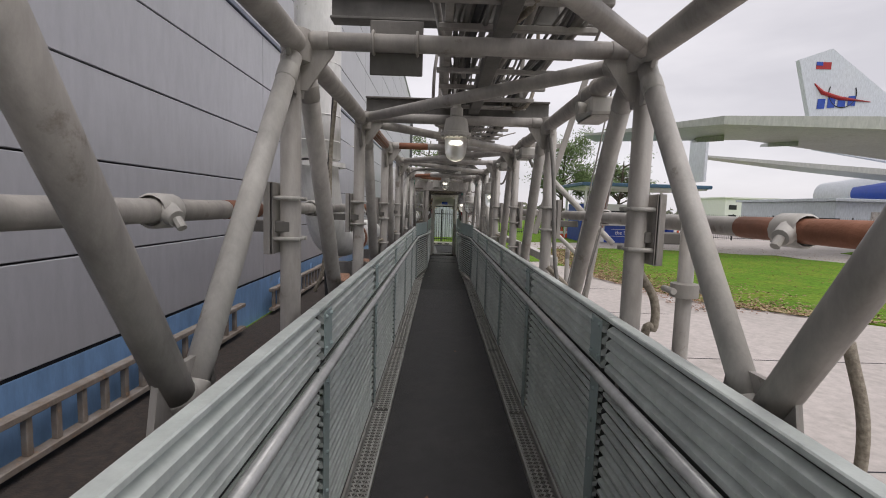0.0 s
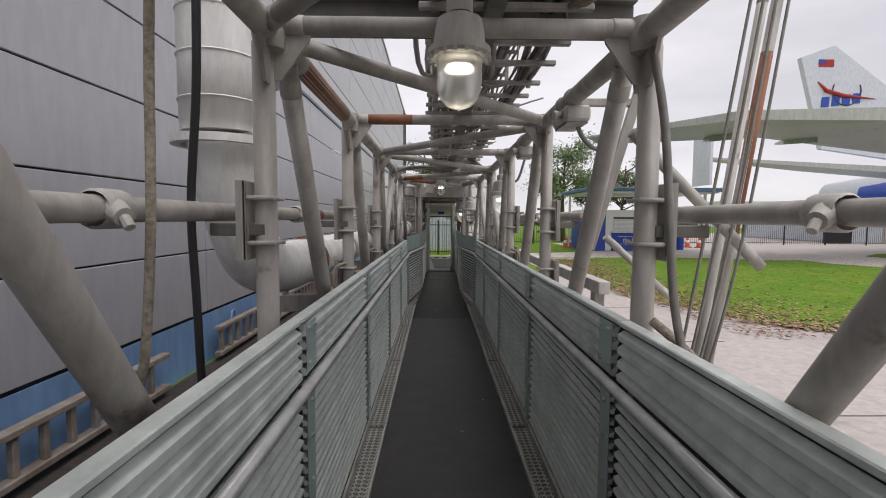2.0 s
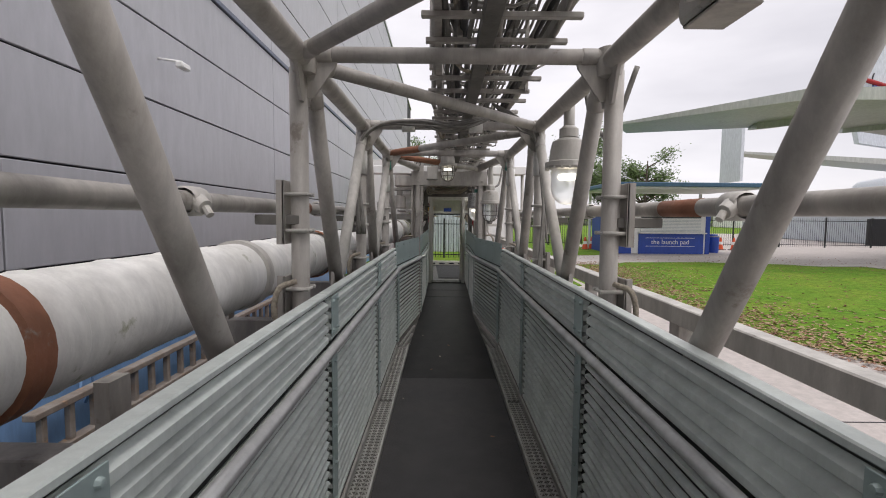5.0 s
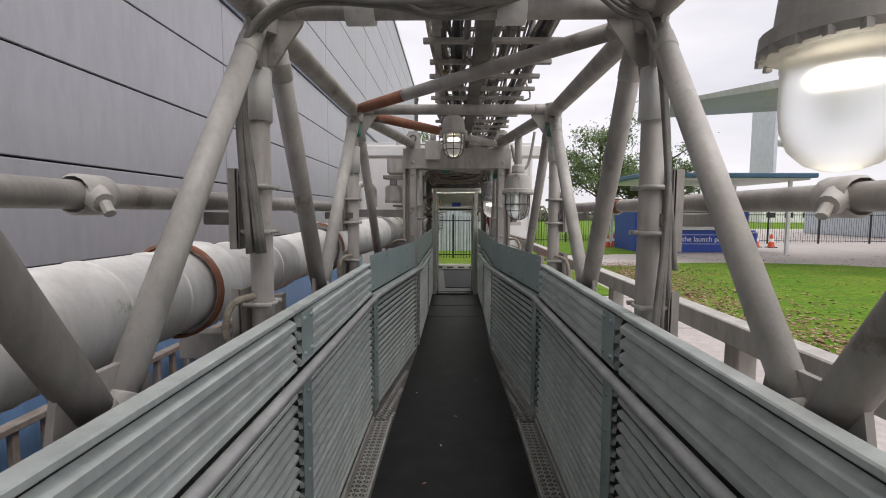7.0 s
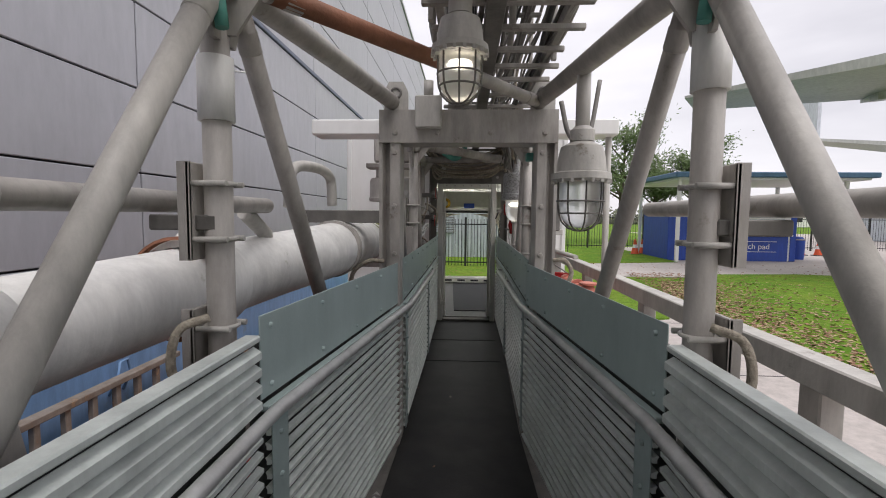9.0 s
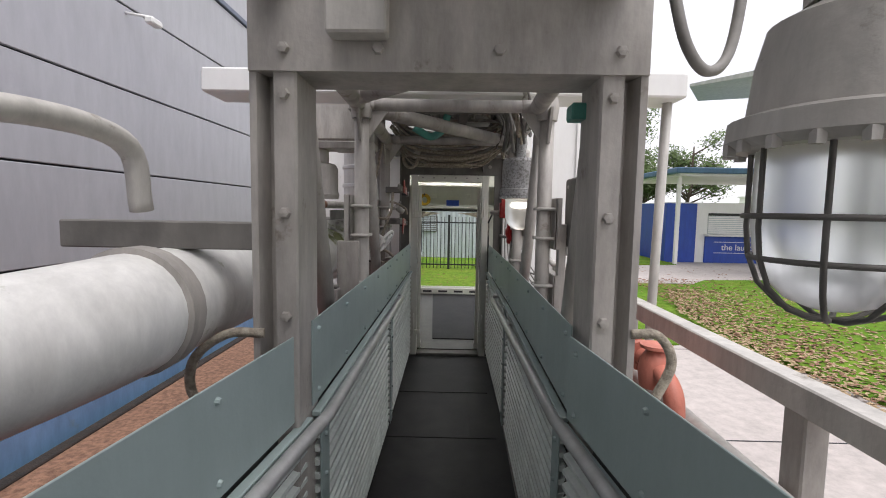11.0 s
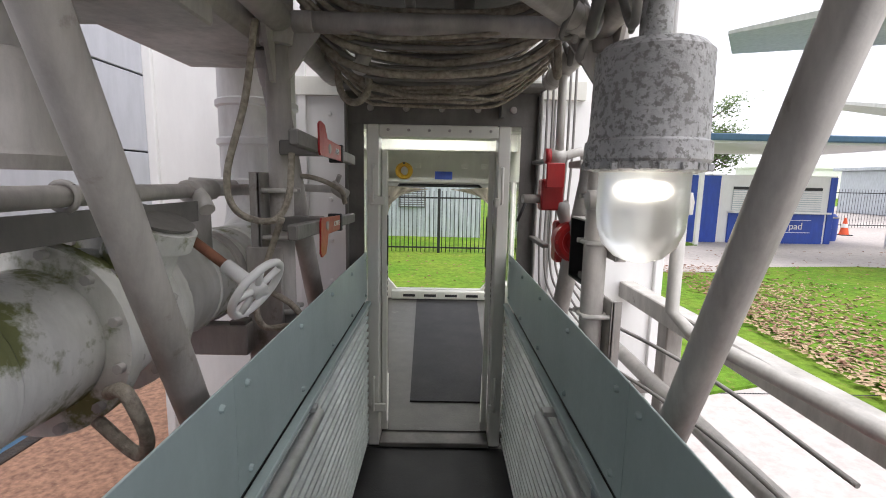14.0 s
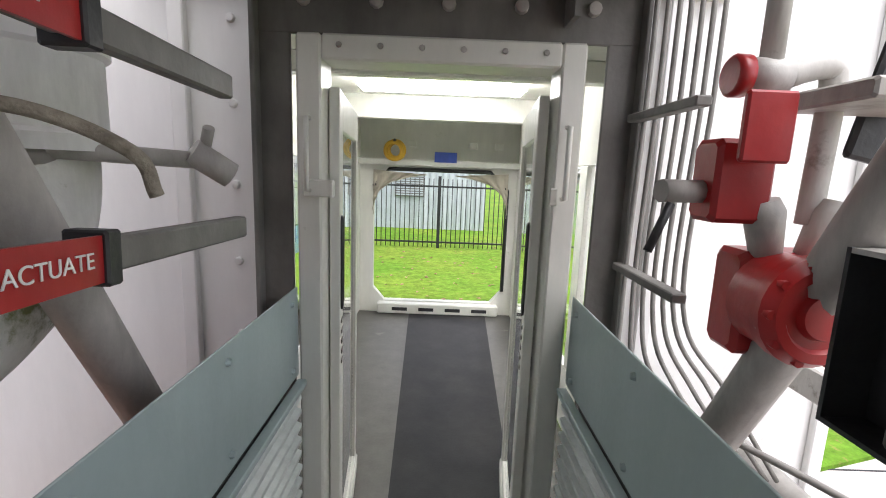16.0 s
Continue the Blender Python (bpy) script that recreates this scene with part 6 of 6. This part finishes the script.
tc.align_x, tc.align_y = "CENTER", "CENTER"
tc.materials.append(WHITE)
ob = new("sign", tc)
ob.parent = t
ob.matrix_basis = Matrix.Translation((KX0 + 3.1, KY - 0.075, 0.3)) @ Matrix.Rotation(radians(90), 4, "X")
ob["label"] = "white lettered kiosk sign"
g = Build()
for a in ((-1.25, 0.08, 1.25, 0.1), (-1.25, 0.5, 1.25, 0.52)):
    g.box(KX0 + 3.1 + a[0], KY - 0.068, a[1], KX0 + 3.1 + a[2], KY - 0.062, a[3])
part("sign_border", g, WHITE, t)
t = thing("shelter", (0, 0, 0), "flat blue shelter roof on slim pale posts", "shelter")
part("roof", Build().box(8.5, 26.3, 3.0, 15.9, 31.5, 3.2, c=0.03), ROOFBLUE, t)
part("soffit", Build().box(8.7, 26.5, 2.92, 15.7, 31.3, 3.0), WHITE, t)
for x in (8.9, 15.2):
    for y in (27.0, 31.0):
        part("post", Build().box(x, y, GZ, x + 0.12, y + 0.12, 2.92), WHITE, t)
for x, y in ((15.0, 29.2),):
    t = thing("trash_can", (x, y, GZ), "blue litter bin standing on the paving", "litter bin", "litter bins")
    part("bin", Build().lathe([(0.0, 0.0), (0.28, 0.0), (0.3, 0.1), (0.3, 0.85), (0.2, 0.98), (0.0, 1.0)], (0, 0, 0), 18), BLUE, t)
    part("rim", Build().ring((0, 0, 0.86), (0, 0, 1), 0.3, 0.03), STEEL, t)
for x, y in ((8.6, 30.6), (9.1, 31.0), (16.8, 31.5), (17.4, 31.2)):
    t = thing("traffic_cone", (x, y, GZ), "orange traffic cone with a white band", "traffic cone", "traffic cones")
    part("cone", Build().lathe([(0.19, 0.03), (0.16, 0.1), (0.04, 0.72), (0.0, 0.73)], (0, 0, 0), 16), ORANGE, t)
    part("base", Build().box(-0.22, -0.22, 0, 0.22, 0.22, 0.04, c=0.01), BLACK, t)
    part("band", Build().lathe([(0.121, 0.32), (0.092, 0.48)], (0, 0, 0), 16), WHITE, t)
t = thing("bench_sign", (24.0, 22.5, GZ), "slanted dark information panel on a post", "sign panel")
part("panel", Build().box(-0.5, -0.3, 0.8, 0.5, 0.3, 0.86, m=pose(0, 0, 0, 0, 15, 0), c=0.01), BLACK, t)
part("post", Build().box(-0.06, -0.06, 0, 0.06, 0.06, 0.84), STEEL, t)


# ---- fences ----
def fence(name, x0, x1, y, h, pitch, label, post_every=2.4):
    t = thing(name, (0, 0, GZ), label, "fence")
    pk = Build().tube([(0, 0, 0.05), (0, 0, h)], 0.011, 5).mesh("picket", FENCE)
    n = int((x1 - x0) / pitch)
    if n > 300:
        g = Build()
        for k in range(n):
            g.tube([(x0 + pitch * k, y, 0.05), (x0 + pitch * k, y, h)], 0.011, 4)
        tagged(part("picket", g, FENCE, t), kind="stuff")
    else:
        for k in range(n):
            part("picket", pk, None, t).location = (x0 + pitch * k, y, 0)
    for z in (0.15, h - 0.2):
        part("rail", Build().box(x0, y - 0.02, z, x1, y + 0.02, z + 0.04), FENCE, t)
    k = x0
    while k <= x1:
        part("post", Build().box(k - 0.035, y - 0.035, 0, k + 0.035, y + 0.035, h + 0.06), FENCE, t)
        k += post_every


fence("iron_fence", -9, 4.2, 24.3, 1.66, 0.11, "black iron picket fence on the grass")
fence("far_fence", 4.4, 48, 34.5, 1.9, 0.14, "long black picket fence beyond the paving", 3.0)
t = thing("corrugated_shed", (0, 0, 0), "pale blue corrugated metal shed behind the fence", "shed")
g = Build()
n = 44
pts = []
for k in range(n + 1):
    x = -0.2 + 2.2 * k / n
    pts.append((x, 27.8 + (0.03 if k % 4 < 2 else 0.0)))
g.add([(x, y, GZ) for x, y in pts] + [(x, y, 3.2) for x, y in pts], [(k, k + 1, n + 2 + k, n + 1 + k) for k in range(n)])
part("corrugated_wall", g, SHED, t)
part("body", Build().box(-2.4, 27.86, GZ, 2.0, 31, 3.2), SHED, t)
part("roof", Build().box(-2.6, 27.5, 3.2, 2.2, 31.2, 3.35, c=0.02), SHED, t)
lv = part("louvre_window", Build().box(-0.78, 27.78, 0.72, 0.12, 27.86, 1.42, c=0.01), STEEL_DARK, t)
for k in range(9):
    part("louvre_slat", Build().box(-0.74, 27.74, 0.76 + 0.072 * k, 0.08, 27.78, 0.8 + 0.072 * k), SHED, lv)


# ---- trees ----
def tree(x, y, h, spread, base, seed, label):
    r = random.Random(seed)
    t = thing("tree", (x, y, GZ), label, "tree", "trees beyond the paving")
    g = Build()
    tips = []
    trunk = [Vector((0, 0, 0)), Vector((r.uniform(-0.2, 0.2), r.uniform(-0.2, 0.2), base * 0.6)), Vector((r.uniform(-0.3, 0.3), 0, base)), Vector((r.uniform(-0.4, 0.4), r.uniform(-0.3, 0.3), h * 0.78))]
    pp = curve_points(trunk, 5)
    g.tube(pp, 0.2, 8, radii=[0.2 * (h / 9) * (1 - 0.8 * i / len(pp)) for i in range(len(pp))])
    for k in range(20):
        i = r.randint(len(pp) // 2 - 2, len(pp) - 2)
        p = pp[i]
        a = r.uniform(0, 6.28)
        up = r.uniform(0.5, 1.1)
        ln = spread * r.uniform(0.6, 1.05) * (1.15 - 0.5 * i / len(pp))
        q = p + Vector((math.cos(a) * ln * 0.55, math.sin(a) * ln * 0.55, ln * 0.4 * up))
        e = q + Vector((math.cos(a + r.uniform(-0.5, 0.5)) * ln * 0.45, math.sin(a) * ln * 0.45, ln * 0.45 * up))
        g.tube([p, q, e], 0.05, 5, radii=[0.07, 0.04, 0.015])
        tips += [q + (e - q) * w for w in (0.35, 0.7, 1.0)]
    part("trunk", g, BARK, t)
    vv, ff = [], []
    for tip in tips:
        for k in range(110):
            d = Vector((r.gauss(0, 1), r.gauss(0, 1), r.gauss(0, 0.7))) * spread * 0.15
            c = tip + d
            u = Vector((r.uniform(-1, 1), r.uniform(-1, 1), r.uniform(-1, 1))).normalized()
            w = u.orthogonal().normalized()
            s = r.uniform(0.07, 0.15)
            n0 = len(vv)
            vv += [c - u * s, c + w * s * 0.5, c + u * s, c - w * s * 0.5]
            ff.append((n0, n0 + 1, n0 + 2, n0 + 3))
    part("crown", Build().add(vv, ff), LEAF, t)


tree(10.9, 39.5, 9.4, 2.9, 4.2, 3, "slender pine-like tree with an open green crown")
tree(16.0, 40.5, 8.0, 2.5, 3.6, 5, "slender tree with an open green crown")
tree(14.2, 43.0, 6.6, 1.9, 3.4, 7, "slender tree with an open green crown")
tree(-1.0, 52.0, 11.5, 3.0, 5.0, 9, "tall leafy tree beyond the end of the building")
tree(2.0, 56.0, 9.0, 2.6, 4.0, 11, "tall leafy tree beyond the end of the building")
g = Build()
rr = random.Random(12)
vv, ff = [], []
for k in range(5200):
    x = rr.uniform(-20, 150)
    z = GZ + abs(rr.gauss(0, 1)) * 1.3
    c = Vector((x, 118 + rr.uniform(-3, 3), z))
    u = Vector((rr.uniform(-1, 1), rr.uniform(-0.5, 0.5), rr.uniform(-1, 1))).normalized()
    w = u.orthogonal().normalized()
    s = rr.uniform(0.3, 0.8)
    n0 = len(vv)
    vv += [c - u * s, c + w * s * 0.7, c + u * s, c - w * s * 0.7]
    ff.append((n0, n0 + 1, n0 + 2, n0 + 3))
tagged(part("far_woods", Build().add(vv, ff), HEDGE), "low brownish line of far trees", "woods", kind="stuff")


def far_building(x0, x1, y, h, mat, label, storeys=2):
    t = thing("far_building", (0, 0, 0), label, "building", "buildings on the horizon")
    part("wall", Build().box(x0, y, GZ, x1, y + 10, h, c=0.05), mat, t)
    part("roof", Build().box(x0 - 0.3, y - 0.3, h, x1 + 0.3, y + 10.3, h + 0.3), WHITE, t)
    n = max(int((x1 - x0) / 3.2), 1)
    for s in range(storeys):
        for k in range(n):
            z = 0.7 + (h - 1.0) / storeys * s
            xx = x0 + 0.8 + (x1 - x0 - 0.8) * k / n
            part("window", Build().box(xx, y - 0.05, z, xx + 1.7, y, z + 1.0), BLACK, t)


far_building(62, 84, 100, 5.2, WHITE, "long low white office building far off")
far_building(92, 112, 95, 4.2, SHED, "grey low building far off", 1)
t = thing("hangar", (0, 0, 0), "plain grey metal service building with a sliding door", "building")
part("wall", Build().box(33, 38, GZ, 60, 50, 3.0, c=0.05), SHED, t)
part("roof", Build().box(32.6, 37.6, 3.0, 60.4, 50.4, 3.25, c=0.03), SHED, t)
part("door", Build().box(36, 37.95, GZ, 39, 38, 2.2), STEEL, t)
part("barrier", Build().box(30.5, 37, GZ, 32.6, 37.2, 1.6), FENCE, t)

# ---- aircraft over the lawn ----
t = thing("aircraft", (0, 0, 0), "large white aircraft with grey wing, blue stripe and tall tail", "aircraft")


def slab(top, thick, name, mat, label=""):
    n = len(top)
    v = [Vector(p) for p in top]
    lo = [p - Vector((0, 0, th)) for p, th in zip(v, thick)]
    f = [tuple(range(n)), tuple(range(2 * n - 1, n - 1, -1))] + [(i, n + i, n + (i + 1) % n, (i + 1) % n) for i in range(n)]
    return part(name, Build().add(v + lo, f), mat, t, label)


slab([(7.9, 24.6, 5.55), (9.0, 26.2, 5.5), (15.8, 23.8, 5.55), (26, 28, 5.6), (40, 32, 5.55), (40, 20.8, 5.55), (18, 18.8, 5.7), (12.1, 19.4, 5.65)], [0.08, 0.08, 0.15, 0.3, 0.8, 1.0, 0.5, 0.35], "wing", WINGM, "pale grey underside of the wing")
for a, c in (((13.3, 23.6), (33, 31.5)), ((17.4, 24.3), (40, 30))):
    slab([(a[0], a[1], 5.42), (a[0] + 0.35, a[1] + 1.1, 5.42), (a[0] + 0.8, a[1] + 0.8, 5.42), (a[0] + 0.6, a[1] - 1.3, 5.38)], [0.25, 0.1, 0.1, 0.3], "flap_fairing", WINGM)
slab([(22.5, 39, 6.5), (22.5, 40.4, 6.5), (32, 41.7, 6.0), (42.5, 41.7, 5.4), (42.5, 37.3, 5.4), (32, 38.4, 6.0)], [0.15, 0.12, 0.3, 0.5, 0.6, 0.4], "tailplane", WINGM)
part("end_fin", Build().prism([(38.7, 4.3), (41.2, 4.3), (41.2, 9.3), (40.0, 9.3), (38.7, 8.8)], 22.3, 22.52, "x"), TAILM, t)
part("tail_fin", Build().prism([(33.3, 16.1), (36.3, 17.2), (42.3, 12.95), (46.6, 9.8), (46.6, 6.5), (35.6, 8.0)], 44.0, 44.5, "y"), TAILM, t, "tall white tail fin with a flag and emblem")
part("flag_red", Build().box(34.9, 43.97, 15.3, 36.3, 43.99, 15.95), RED, t)
part("flag_blue", Build().box(34.9, 43.95, 15.62, 35.5, 43.965, 15.95), BLUE, t)
part("emblem_swoosh", Build().tube([(34.9, 43.97, 14.0), (35.7, 43.97, 13.2), (37.3, 43.97, 12.75), (40.3, 43.97, 12.5)], 0.14, 6, radii=[0.04, 0.2, 0.2, 0.03]), RED, t, "red curved emblem stroke")
part("emblem_ring", Build().ring((37.6, 43.97, 13.2), (0, 1, 0), 1.3, 0.05, 30, 6, (20, 250)), FENCE, t)
for k in range(4):
    part("emblem_bar", Build().prism([(35.3 + 0.95 * k, 11.7 + 0.12 * k), (36.0 + 0.95 * k, 11.75 + 0.12 * k), (36.05 + 0.95 * k, 12.65 + 0.12 * k), (35.35 + 0.95 * k, 12.6 + 0.12 * k)], 43.94, 43.97, "y"), BLUE, t)
body = Build().tube([(46, 55, 4.2), (48, 40, 4.4), (50, 20, 4.6), (51, 5, 4.6)], 3.2, 28, radii=[1.5, 2.8, 3.2, 3.2])
part("fuselage", body, TAILM, t)
part("stripe", Build().tube([(45.6, 50, 4.3), (46.4, 40, 4.4), (48.2, 20, 4.6)], 1.65, 20, radii=[1.0, 1.75, 1.9]), BLUE, t, "blue stripe along the fuselage")
for x, y in ((50, 22), (49, 34)):
    part("landing_leg", Build().tube([(x, y, GZ), (x, y, 2.0)], 0.3, 10), STEEL, t)
